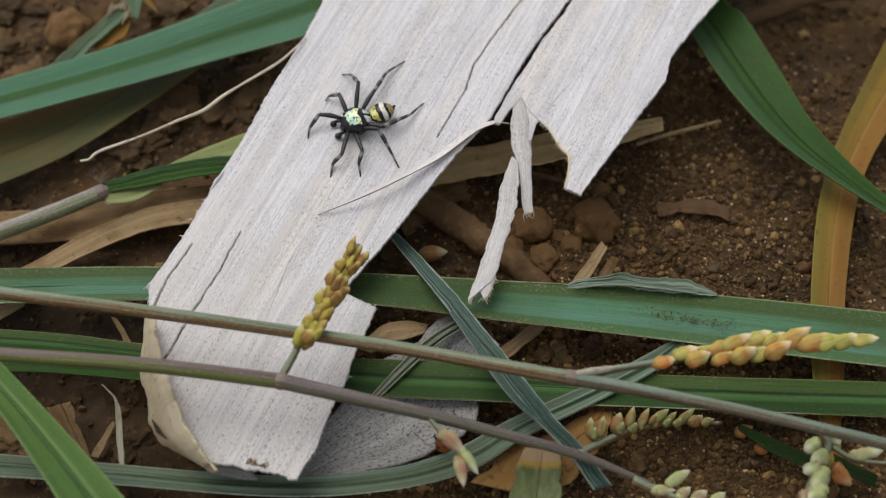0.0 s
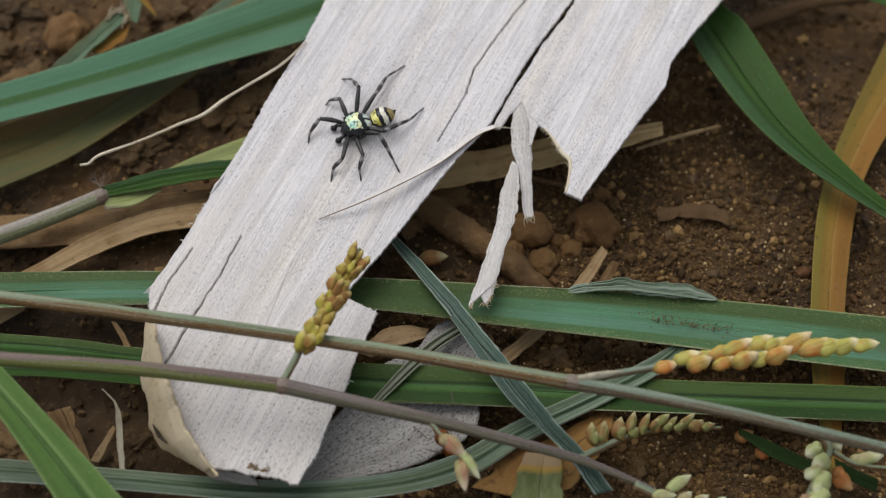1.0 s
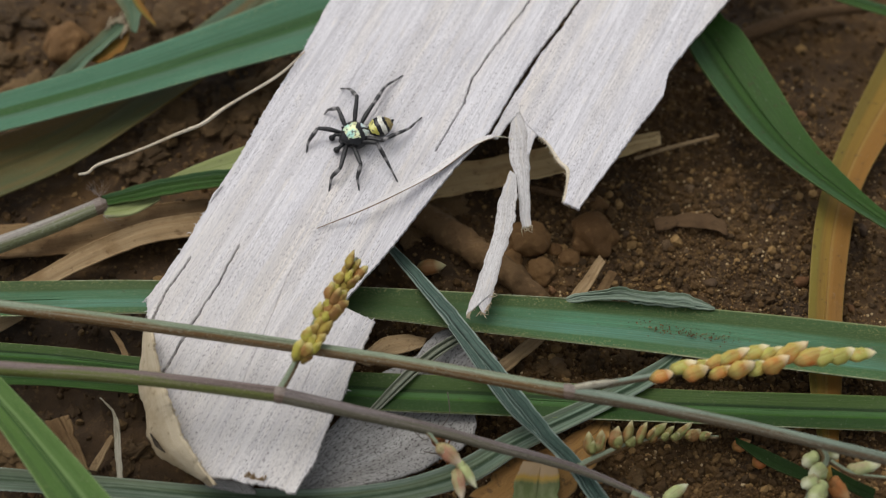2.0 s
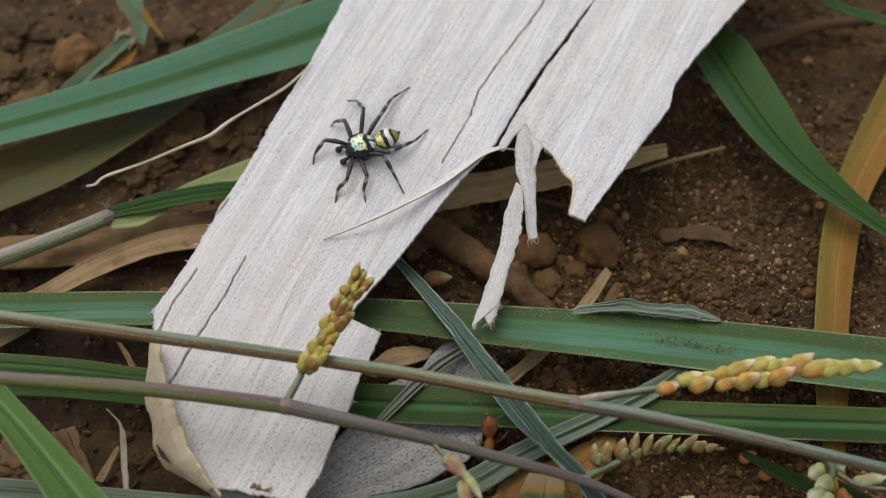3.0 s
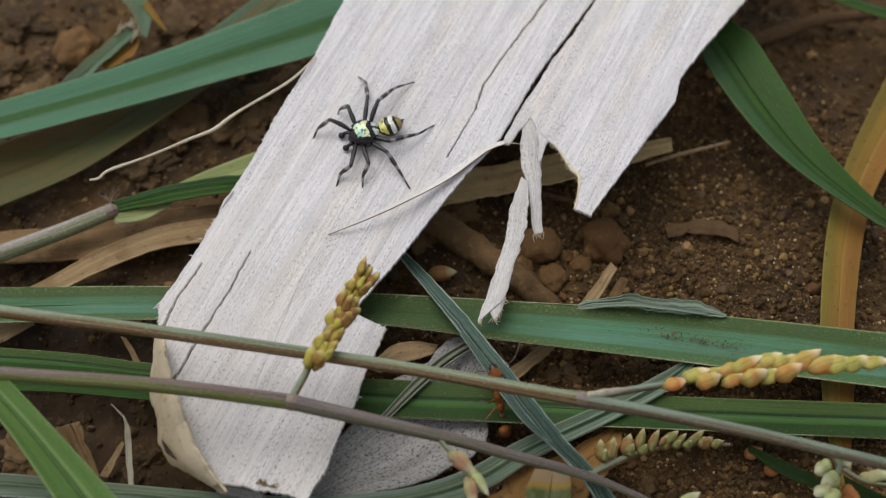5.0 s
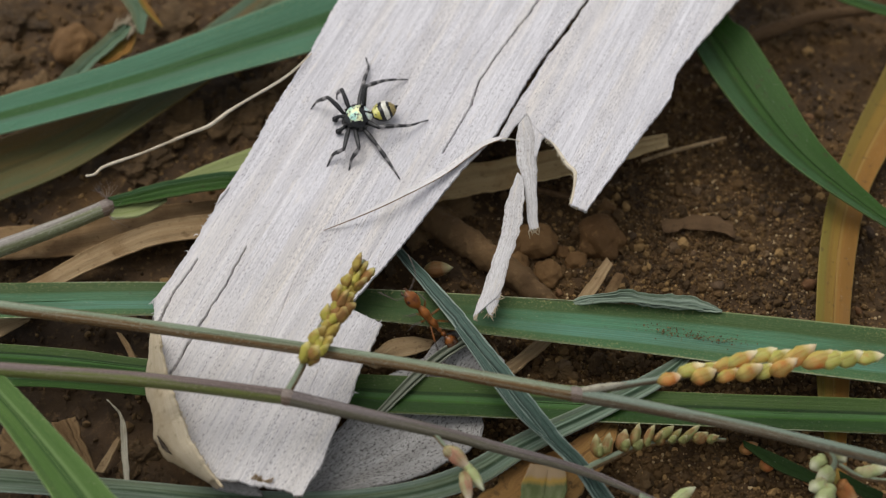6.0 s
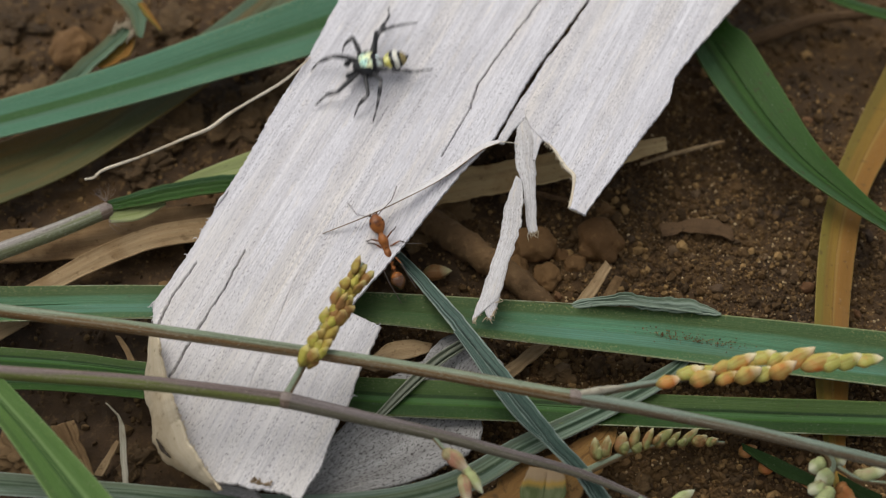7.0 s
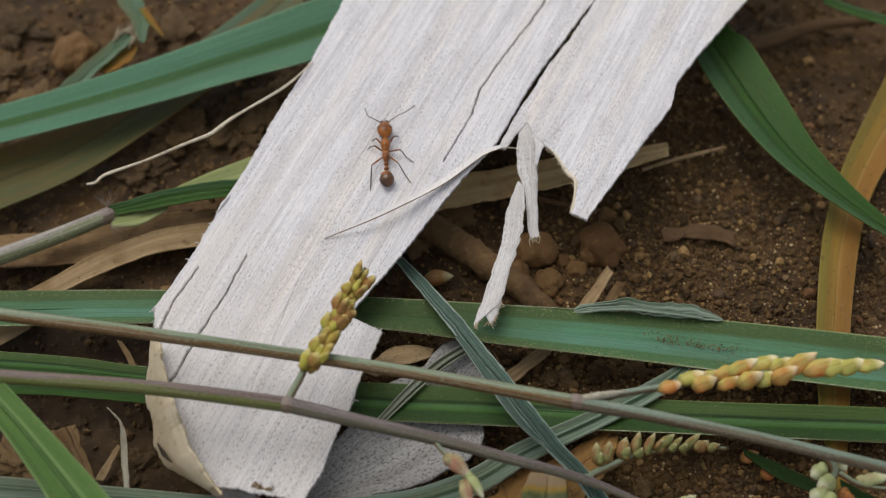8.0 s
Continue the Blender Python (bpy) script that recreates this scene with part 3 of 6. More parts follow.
# ---- the weathered sheath ----
PLANK = pose(-19.56, -7.81, 7.00, 0, -5, 63.4)
PLANK_M = np.array(PLANK.to_3x3())
PLANK_T = np.array(PLANK.translation)
CRACKS = [  # line, half width, depth
    ([(54.81, -11.18, 0), (50.2, -10.76, 0), (43.18, -9.96, 0), (36.12, -9.37, 0), (33.03, -10.03, 0), (25.85, -10.09, 0)], 0.065, 1.3),
    ([(6.19, 3.55, 0), (-0.03, 3.18, 0), (-4.83, 3.28, 0), (-10.73, 2.97, 0)], 0.065, 1.3),
    ([(2.74, 7.64, 0), (-0.84, 7.72, 0), (-5.36, 7.46, 0)], 0.07, 1.2),
    ([(36.21, -2.1, 0), (28.38, -1.84, 0), (20.82, -1.58, 0)], 0.04, 0.10),
    ([(45.03, -21.15, 0), (38.73, -20.48, 0), (33.2, -19.3, 0)], 0.045, 0.16),
    ([(37.44, 2.85, 0), (28.82, 2.67, 0), (18.72, 2.9, 0)], 0.04, 0.10),
    ([(5.92, -3.1, 0), (-1.04, -3.96, 0), (-8.96, -5.14, 0)], 0.04, 0.12),
    ([(7.13, -8.84, 0), (0.31, -9.84, 0), (-6.26, -10.8, 0)], 0.04, 0.10),
    ([(47.06, -8.28, 0), (39.61, -7.55, 0), (29.4, -7.63, 0)], 0.04, 0.12),
]


def plank_height(u, v):
    """Relief of the sheath's face: broad waves, long ribs and cracks."""
    z = 0.30 * fbm(u / 45, v / 12, 2, 5) + 0.05 * fbm(u / 30, v / 1.6, 3, 8) + 0.02 * fbm(u / 9, v / 0.45, 2, 13)
    for line, wide, deep in CRACKS:
        p = np.array(line)[:, :2]
        wobble = 0.13 * fbm(u / 2.6, v * 0 + wide * 40, 4, 31) + 0.07 * fbm(u / 0.7, v * 0 + wide * 40, 3, 35)
        near = np.full(np.shape(u), 1e9)
        for a, b in zip(p, p[1:]):
            d = b - a
            t = np.clip(((u - a[0]) * d[0] + (v - a[1]) * d[1]) / (d @ d), 0, 1)
            near = np.minimum(near, np.hypot(u - a[0] - t * d[0], v + wobble - a[1] - t * d[1]))
        z = z - deep * np.exp(-((near / wide) ** 4))
    return z


def strip(left, right, rows, columns, thick, ragged, slant=0.0, inner=None):
    """A torn strip of the sheath; its two edges give the place across at each place along.
    slant: how much further along the torn end lies at the right edge."""
    first, last = min(left[0][0], right[0][0]), max(left[-1][0], right[-1][0])
    u = np.linspace(first, last, rows)

    def edge(points, seed):
        v = np.interp(u, [p[0] for p in points], [p[1] for p in points])
        return v + ragged * 0.5 * fbm(u / 2.5, u * 0 + seed, 3, seed) + ragged * 0.75 * fbm(u / 0.4, u * 0 + seed, 3, seed + 9)

    lv, rv = edge(left, 41), edge(right, 47)
    f = np.linspace(0, 1, columns)[None, :]
    v = lv[:, None] * (1 - f) + rv[:, None] * f
    if inner:  # only the outermost columns follow the stepped edge
        most = columns - 40
        iv = np.interp(u, [p[0] for p in inner], [p[1] for p in inner])
        g, h = np.linspace(0, 1, most)[None, :], np.linspace(0, 1, 41)[None, 1:]
        v = np.concatenate([lv[:, None] * (1 - g) + iv[:, None] * g, iv[:, None] * (1 - h) + rv[:, None] * h], 1)
    u = np.repeat(u[:, None], columns, 1)
    tear = ragged * 1.6 * fbm(v[0] / 0.5, v[0] * 0, 3, 53) + slant * f[0]
    u = u + tear[None, :] * np.clip(1 - (u - first) / 12, 0, 1)
    z = plank_height(u, v)
    place = np.stack([u, v, z], 2) @ PLANK_M.T + PLANK_T
    return solid(place, np.stack([u, v], 2), thick, -PLANK_M[:, 2])


sheath = thing("dry_leaf_sheath", tuple(PLANK_T), "bleached grey-white dry leaf sheath, split and torn, on soil", "dead leaf")
MAIN_LEFT = [(-18.04, -5.87, 0), (-15.43, -1.59, 0), (-11.45, 3.01, 0), (-8.97, 5.19, 0), (-5.8, 7.61, 0), (-3.26, 9.23, 0), (2.84, 8.89, 0), (9.77, 9.19, 0), (10.46, 9.24, 0), (16.61, 9.17, 0), (23.19, 9.67, 0), (31.43, 9.73, 0), (36.3, 10.17, 0), (41.13, 10.54, 0), (63, 11.4, 0)]
MAIN_RIGHT = [(-15.74, -15.31, 0), (-13.71, -15.46, 0), (-9.96, -15, 0), (-6.91, -14.76, 0), (-4.1, -14.61, 0), (-0.88, -14.07, 0), (4.32, -13.75, 0), (3.96, -9.6, 0), (13.14, -11.2, 0), (24.64, -12.87, 0), (29.57, -14.04, 0), (30.8, -14.21, 0), (35.5, -14.26, 0), (40.48, -14.31, 0), (45.66, -14.95, 0), (53.25, -15.8, 0), (76.82, -19.08, 0)]
MAIN_INNER = [(-15.9, -13.07, 0), (-8.43, -11.99, 0), (3.77, -7.97, 0), (12.32, -9.47, 0), (23.81, -11.1, 0), (30.69, -12.2, 0), (40.05, -12.27, 0), (52.03, -13.15, 0), (75.47, -16.1, 0)]
part("main_strip", strip(MAIN_LEFT, MAIN_RIGHT, 520, 340, 0.45, 0.085, 2.19, MAIN_INNER), SHEATH, sheath)
# dark tubes along the three deep cracks imitate the shade in them
for line, wide, deep in CRACKS[:3]:
    n = 240
    c = spline(line, n)[:, :2]
    c[:, 1] -= 0.13 * fbm(c[:, 0] / 2.6, c[:, 0] * 0 + wide * 40, 4, 31) + 0.07 * fbm(c[:, 0] / 0.7, c[:, 0] * 0 + wide * 40, 3, 35)
    floor = np.column_stack([c, np.full(n, -0.13) + 0.3 * fbm(c[:, 0] / 45, c[:, 1] / 12, 2, 5)]) @ PLANK_M.T + PLANK_T
    thin = (0.45 + 0.55 * np.sin(np.linspace(0, math.pi, 60))) * (1 + 0.55 * fbm(np.linspace(0, 22, 60), np.zeros(60), 3, 7))
    part("crack_fibre", tube(floor[::2], list(0.062 * np.clip(thin, 0.25, 1.6)), n, 6), CRACK_SHADE, sheath, "dark strip standing for the shade in a crack")
for k, line in enumerate(([(11.62, 23.49, 10.17), (10.53, 21.32, 10.16), (9.47, 19.19, 9.75)], [(12.01, 23.72, 10.1), (11.05, 21.82, 10.17), (10, 20.41, 9.86)], [(9.21, 19.04, 9.73), (8.14, 16.77, 9.71), (7.37, 15.44, 9.37)])):
    part("split_fibre", tube(line, [0.05, 0.13, 0.04], 16, 6), STRAW, sheath, "brown torn fibre in the split")
SIDE_LEFT = [(25.6, -25.35, 0), (27.4, -24.95, 0), (29.5, -24.15, 0), (30.15, -22.84, 0), (31.75, -20.76, 0), (32.35, -19.2, 0), (33.2, -17.4, 0), (34.7, -15.75, 0), (39.92, -14.98, 0), (45.91, -15.47, 0), (53.38, -16.1, 0), (77.01, -19.51, 0)]
SIDE_RIGHT = [(26.53, -27.22, 0), (33.28, -28.24, 0), (43, -29.68, 0), (46.06, -28.97, 0), (52.16, -29.96, 0), (60.54, -31.67, 0), (84.7, -36.45, 0)]
part("side_strip", strip(SIDE_LEFT, SIDE_RIGHT, 430, 120, 0.45, 0.085), SHEATH, sheath)


def on_face(u, v, lift=0.0):
    """A place over the sheath's face, from mm along and across it."""
    z = float(plank_height(np.array(u), np.array(v))) + lift
    return tuple(PLANK_M @ np.array((u, v, z)) + PLANK_T)


def band(edge_a, edge_b, n=40, m=7, thick=0.2, fold=0.0, ragged=0.0, seed=1, curl=0.0, pleats=0):
    """A leaf or torn band between two edge curves; fold sinks its middle, curl arches it."""
    a, b = spline(edge_a, n), spline(edge_b, n)
    f = np.linspace(0, 1, m)[None, :, None]
    if ragged:
        run = np.linspace(0, 1, n) * np.linalg.norm(a[-1] - a[0])
        across = b - a
        a = a + across * (ragged * fbm(run / 1.1, run * 0, 3, seed))[:, None]
        b = b + across * (ragged * fbm(run / 1.1, run * 0, 3, seed + 5))[:, None]
    g = a[:, None] * (1 - f) + b[:, None] * f
    wide = np.linalg.norm(b - a, axis=1)
    normal = np.cross(np.gradient(g.mean(1), axis=0), b - a)
    normal /= np.linalg.norm(normal, axis=1, keepdims=True) + 1e-9
    normal *= np.where(normal[:, 2:] < 0, -1, 1)
    shape = -fold * (1 - np.abs(2 * f[0, :, 0] - 1)) + curl * (1 - (2 * f[0, :, 0] - 1) ** 2)
    if pleats:
        t = np.linspace(0, 1, n)[:, None] * np.linalg.norm(g[-1].mean(0) - g[0].mean(0))
        k = int(abs(g[0, 0, 0] * 11)) % 90
        phase = f[0, :, 0][None] * pleats + 0.30 * fbm(t / 14 + k, f[0, :, 0][None] * 2 + t * 0, 2, 90) * np.sin(math.pi * f[0, :, 0])[None]
        depth = fold * (0.65 + 0.5 * fbm(t / 9, f[0, :, 0][None] * 2 + k, 2, 94))
        shape = -depth * np.abs(np.sin(math.pi * phase)) ** 1.5
        g = g + normal[:, None] * (wide[:, None] * shape)[..., None]
    else:
        g = g + normal[:, None] * (wide[:, None] * shape[None])[..., None]
    if fold and m > 8:  # ribs along and slow waves
        k = int(abs(g[0, 0, 0] * 7 + g[-1, 0, 1] * 3)) % 50
        along = np.linspace(0, 1, n)[:, None] * np.linalg.norm(g[-1].mean(0) - g[0].mean(0))
        wave = 0.028 * fbm(f[0, :, 0][None] * 9 + along * 0, along * 0.05, 2, 60 + k) + 0.16 * fbm(along / 16 + k, f[0, :, 0][None] * 1.2, 2, 70 + k)
        g = g + normal[:, None] * (wave * np.clip(wide / 2.5, 0.15, 1)[:, None])[..., None]
    run = np.r_[0, np.cumsum(np.linalg.norm(np.diff(g.mean(1), axis=0), axis=1))]
    uv = np.stack([np.broadcast_to(run[:, None], (n, m)), np.broadcast_to(f[0, :, 0], (n, m))], 2)
    taper = np.clip(wide / (wide.max() + 1e-9) * 3, 0.25, 1)[:, None]
    return solid(g, uv, thick * taper)


def sheath_uv(shape):
    """Across in mm instead of shares."""
    v, f, uv = shape
    wide = np.median(np.linalg.norm(v[len(v) // 4] - v[len(v) // 4 + 1])) * 10
    return v, f, np.stack([uv[:, 0], uv[:, 1] * wide], 1)


FLAP_OUTER = [(-29.35, -10.09, 5.8), (-29.39, -13.53, 5.2), (-29.32, -15.97, 4.8), (-28.64, -18.7, 4.4), (-28.14, -21.51, 4), (-26.25, -23.81, 3.8), (-24.23, -25.06, 3.8), (-21.34, -27.12, 4.2)]
FLAP_INNER = [(-28.04, -11.64, 8.3), (-27.31, -14.84, 8.5), (-26.47, -17.64, 8.6), (-25.26, -20.66, 8.5), (-24, -23.31, 8.3), (-22.96, -25.08, 7.9), (-21.92, -26.61, 7.3), (-20.66, -28.25, 6.7)]
part("curled_flap", band(FLAP_OUTER, FLAP_INNER, 220, 15, 0.28, ragged=0.06, curl=0.06), SHEATH_TAN, sheath, "curled-up tan inner skin of the sheath")
# this dark tube imitates the shaded hole of a slit
part("flap_slit", tube([(-27.66, -21.93, 5.5), (-26.85, -23.25, 5.6), (-25.97, -24.18, 5.7)], [0.06, 0.24, 0.05], 16, 6), CRACK_SHADE, sheath)
part("torn_tongue", sheath_uv(band([(6.98, 12.3, 9.65), (7.5, 13.73, 9.72), (9.46, 17.49, 10.02), (11.93, 22.05, 10.37), (14.91, 26.76, 10.8)], [on_face(30.2, -15.4, -0.1), on_face(32.3, -15.6, -0.12), on_face(34.75, -16.1, -0.16), on_face(39.5, -16.6, -0.2), on_face(46, -17.6, -0.25)], 60, 9, 0.3, ragged=0.05)), SHEATH, sheath, "narrow torn tongue beside the split")
part("torn_tongue", sheath_uv(band([on_face(34.0, -16.8, -0.08), on_face(31.8, -18.25, -0.1), on_face(29.7, -19.15, -0.25)], [on_face(33.7, -19.6, -0.08), on_face(31.9, -19.1, -0.1), on_face(29.85, -19.35, -0.25)], 30, 7, 0.25, ragged=0.07)), SHEATH, sheath, "small pointed tongue at the torn end")
part("tongue_fibre", tube([on_face(30.3, -15.1, 0.1), on_face(30.9, -16.4, -0.2), on_face(31.0, -17.4, -0.5)], [0.07, 0.05, 0.03], 16, 6), STRAW_PALE, sheath, "loose pale fibre across the notch")
part("torn_sliver", sheath_uv(band([(9.62, 16.13, 9.9), (9.14, 14.13, 9.6), (9.11, 10.04, 8.8), (9.66, 6.79, 8), (10.2, 2.38, 6.4)], [(10, 16.45, 9.9), (10.92, 13.73, 9.7), (11.27, 12.39, 9.2), (11.04, 7.56, 8), (11.19, 2.68, 6.4)], 110, 11, 0.22, ragged=0.06, curl=0.05)), SLIVER, sheath, "hanging greyish torn sliver")
part("torn_sliver", sheath_uv(band([(8.97, 8.8, 8.4), (7.79, 5.2, 7.9), (6.86, 0.63, 7.2), (5.46, -4.09, 6.7), (3.93, -8.56, 6)], [(9.62, 8.02, 8.4), (9.58, 3.92, 7.8), (8.79, 0.63, 7.2), (7.76, -2.36, 6.9), (6.98, -5.67, 6.4)], 120, 11, 0.28, ragged=0.06, seed=9, curl=0.03)), SLIVER, sheath, "hanging torn sliver with a frayed tip")
part("frayed_tip", sheath_uv(band([(4.6, -6.37, 6.4), (3.99, -8.7, 6)], [(4.95, -6.58, 6.4), (4.34, -8.77, 6)], 12, 4, 0.2, ragged=0.1)), SHEATH_TAN, sheath)
part("frayed_tip", sheath_uv(band([(5.43, -6.58, 6.4), (5.42, -7.3, 6.2), (5.76, -8.28, 6)], [(6.98, -5.6, 6.4), (6.49, -7.02, 6.2), (5.93, -8.35, 6)], 14, 5, 0.2, ragged=0.1)), SHEATH, sheath)
RIBBON = [(30.0, -15.1, 0.3), (28.0, -13.7, 0.42), (22.86, -11.7, 0.9), (17.79, -8.97, 1.75), (14.56, -6.42, 1.45), (11.41, -3.06, 0.33)]  # its free edge: along, across, lift
RIBBON_ROOT = [(30.3, -14.75, 0.25), (28.5, -13.1, 0.26), (23.4, -11.0, 0.6), (18.1, -8.5, 1.7), (14.73, -6.12, 1.42), (11.43, -3.0, 0.31)]
part("peeled_ribbon", sheath_uv(band([on_face(*p) for p in RIBBON_ROOT], [on_face(*p) for p in RIBBON], 120, 9, 0.06, ragged=0.08)), SKIN, sheath, "cream skin peeled off the sheath's face")
part("ribbon_edge", tube([on_face(*p) for p in RIBBON], [0.05, 0.055, 0.05, 0.055, 0.06, 0.045], 80, 6), STRAW_MID, sheath, "tan fibre along the peeled skin")
part("peeled_fibre", tube([(-13.93, 24.3, 10.4), (-16.68, 20.7, 10.5), (-21.01, 18, 9.6), (-23.01, 16.87, 9), (-25, 15.26, 8.6), (-27.81, 14.3, 8), (-32.14, 12.62, 7.2), (-36.49, 11.27, 6.4), (-37.54, 10.32, 6.2), (-38.56, 10.24, 6)], [0.08, 0.13, 0.16, 0.14, 0.22, 0.19, 0.15, 0.13, 0.18, 0.13], 90, 8), STRAW_PALE, sheath, "long pale peeled fibre")


def fray(name, line, count, length, material, seed, ahead=(0, -0.3, 0), parent=None):
    """Short torn fibres standing off a broken edge."""
    rnd = np.random.RandomState(seed)
    p = spline(line, 80)
    verts, faces, uvs, base = [], [], [], 0
    for _ in range(count):
        q = p[rnd.randint(80)] + rnd.normal(0, 0.08, 3)
        d = np.array(ahead) + rnd.normal(0, 0.45, 3)
        d *= length * rnd.uniform(0.3, 1.0) / np.linalg.norm(d)
        v, f, uv = tube([q - d * 0.3, q + d * 0.3 + rnd.normal(0, 0.06, 3), q + d], [0.07, 0.06, 0.02], 6, 5)
        verts.append(v)
        faces += [tuple(i + base for i in k) for k in f]
        uvs.append(uv)
        base += len(v)
    return part(name, (np.concatenate(verts), faces, np.concatenate(uvs)), material, parent or sheath)


fray("frayed_edge", [on_face(32.35, -19.3), on_face(31.75, -20.76), on_face(30.15, -22.84), on_face(29.5, -24.1), on_face(25.7, -25.3)], 80, 0.55, SHEATH_TAN, 1, (-0.6, -0.5, -0.2))
fray("frayed_edge", [(14.63, 3.62, 9.23), (15.64, 3.45, 9.26), (16.62, 3.85, 9.33)], 22, 0.5, SHEATH_TAN, 2, (0, -0.8, -0.2))
fray("frayed_edge", [(-9.1, -8.72, 7.34), (-7.21, -9.42, 7.36), (-5.45, -10.11, 7.37)], 40, 0.5, SHEATH, 3, (0.1, 0.8, 0))
fray("frayed_edge", [(-21.77, -25.46, 5.53), (-19.94, -26.2, 5.55), (-17.35, -26.84, 5.6), (-13.42, -27.86, 5.67)], 60, 0.55, SHEATH, 4, (0, -0.9, -0.1))
fray("frayed_edge", [(-18.01, -26.76, 5.68), (-16.99, -27.02, 5.7), (-15.87, -27.27, 5.72)], 40, 0.8, STRAW, 5, (0, 0.2, 0.3))
fray("frayed_edge", [(-9.29, -18.3, 6.58), (-8.61, -18.06, 6.63), (-8.39, -17.82, 6.65)], 12, 1.1, SHEATH, 6, (0.8, 0.2, 0))
fray("frayed_edge", [(3.99, -8.62, 6.1), (4.82, -7.72, 6.2), (5.88, -8.21, 6.1), (6.86, -6.02, 6.4)], 26, 0.7, SHEATH_TAN, 7, (0, -0.8, 0))
fray("frayed_edge", [(10.2, 2.31, 6.5), (11.18, 2.61, 6.5)], 14, 0.8, SHEATH_TAN, 8, (0, -0.8, -0.2))
fray("frayed_edge", [(-29.27, -6.58, 6.72), (-28.95, -8.25, 6.6), (-28.72, -10.05, 6.17)], 24, 0.7, SHEATH, 9, (-0.3, -0.7, -0.4))
fray("frayed_edge", FLAP_INNER, 70, 0.32, SHEATH_TAN, 10, (0.2, 0, 0.5))
fray("frayed_edge", [(-26.25, -1.3, 7.25), (-23.43, 5.01, 7.85), (-20.36, 11.09, 8.45), (-17.87, 17.18, 9.02), (-14.24, 24.55, 9.74), (-10.64, 33.55, 10.59)], 60, 0.4, SHEATH, 11, (-0.8, 0.1, -0.1))
part("torn_lip", tube([on_face(32.35, -19.3, 0.12), on_face(31.75, -20.76, 0.12), on_face(30.15, -22.84, 0.12), on_face(29.5, -24.1, 0.12), on_face(27.4, -24.9, 0.12), on_face(25.7, -25.3, 0.12)], [0.05, 0.16, 0.22, 0.24, 0.14, 0.16], 90, 7), STRAW_PALE, sheath, "tan torn lip of the sheath")
part("edge_splinter", tube([(-23.46, 4.82, 8), (-23.02, 5.73, 8.2), (-22.23, 6.88, 8.4)], [0.10, 0.22, 0.05], 12, 7), SHEATH, sheath)
part("edge_splinter", tube([(-9.21, -17.82, 6.2), (-8.63, -17.74, 6.4), (-8.18, -17.94, 6.3)], [0.10, 0.12, 0.03], 12, 6), SHEATH, sheath)

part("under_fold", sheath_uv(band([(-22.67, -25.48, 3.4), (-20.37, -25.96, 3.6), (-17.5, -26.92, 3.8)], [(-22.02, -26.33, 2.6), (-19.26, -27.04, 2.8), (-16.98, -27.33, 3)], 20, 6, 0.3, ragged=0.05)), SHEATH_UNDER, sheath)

under = thing("grey_sheath_scrap", (-3.71, -19.77, 1), "shaded grey speckled scrap of dry sheath on soil", "dead leaf")
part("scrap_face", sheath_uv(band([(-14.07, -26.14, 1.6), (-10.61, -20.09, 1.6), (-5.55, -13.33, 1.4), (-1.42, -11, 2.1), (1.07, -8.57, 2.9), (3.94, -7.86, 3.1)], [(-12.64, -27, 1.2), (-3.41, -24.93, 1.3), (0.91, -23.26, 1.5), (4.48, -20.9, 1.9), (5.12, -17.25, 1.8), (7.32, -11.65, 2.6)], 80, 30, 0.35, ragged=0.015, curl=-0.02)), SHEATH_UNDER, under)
part("scrap_rim", tube([(4.65, -8.28, 3.1), (5.94, -9.33, 3), (6.74, -11.08, 2.8)], [0.1, 0.16, 0.08], 16, 6), STRAW_DARK, under)



# ---- grass ----
def grass_leaf(label, edge_a, edge_b, material, fold=0.08, n=60, rib=None, name="grass_leaf", thick=0.18, m=31, ragged=0.0, group="grass leaves", margin=None, pleats=0):
    a, b = np.array(edge_a[0]), np.array(edge_b[0])
    t = thing(name, tuple((a + b) / 2), label, {"grass_leaf": "grass leaf", "straw": "straw"}.get(name, "dead leaf"), group if name == "grass_leaf" else "")
    if rib is None and fold and not pleats:
        rib = 0.07
    part("blade", band(edge_a, edge_b, n, m, thick, fold, ragged, pleats=pleats), material, t)
    if rib:
        ea, eb = spline(edge_a, n), spline(edge_b, n)
        mid, wide = (ea + eb) / 2, np.linalg.norm(eb - ea, axis=1)
        part("midrib", tube([p + np.array((0, 0.15 * w * fold, -fold * w * 0.9)) for p, w in zip(mid[::6], wide[::6])], [rib, rib, rib * 0.7], n, 8, 0.5), material, t)
    if margin:
        for edge in (edge_a, edge_b):
            part("margin", tube(edge, [0.06, 0.06, 0.05], n, 6), margin, t, "pale leaf margin")
    return t


def fading_material():
    """Leaf end: green, then a yellow band, then bleached tan."""
    s = Shader("fading_leaf_end", 0.6, 0.2)
    uv = s.coords("UV")
    n = s.noise(s.coords("UV", (0.4, 5, 1)), 1, 4, 0.6)
    x = s.math("ADD", s.axis(uv, 0), s.math("MULTIPLY", s.math("SUBTRACT", n, 0.5), 1.1))
    c = s.mix(s.step(n, 0.4, 0.6), (0.075, 0.095, 0.03), (0.12, 0.135, 0.06))
    c = s.mix(s.step(x, 3.4, 4.0), c, (0.30, 0.19, 0.035))
    c = s.mix(s.step(x, 4.1, 4.6), c, (0.26, 0.185, 0.105))
    s.color(c)
    return s.bump(n, 0.12, 0.5).mat


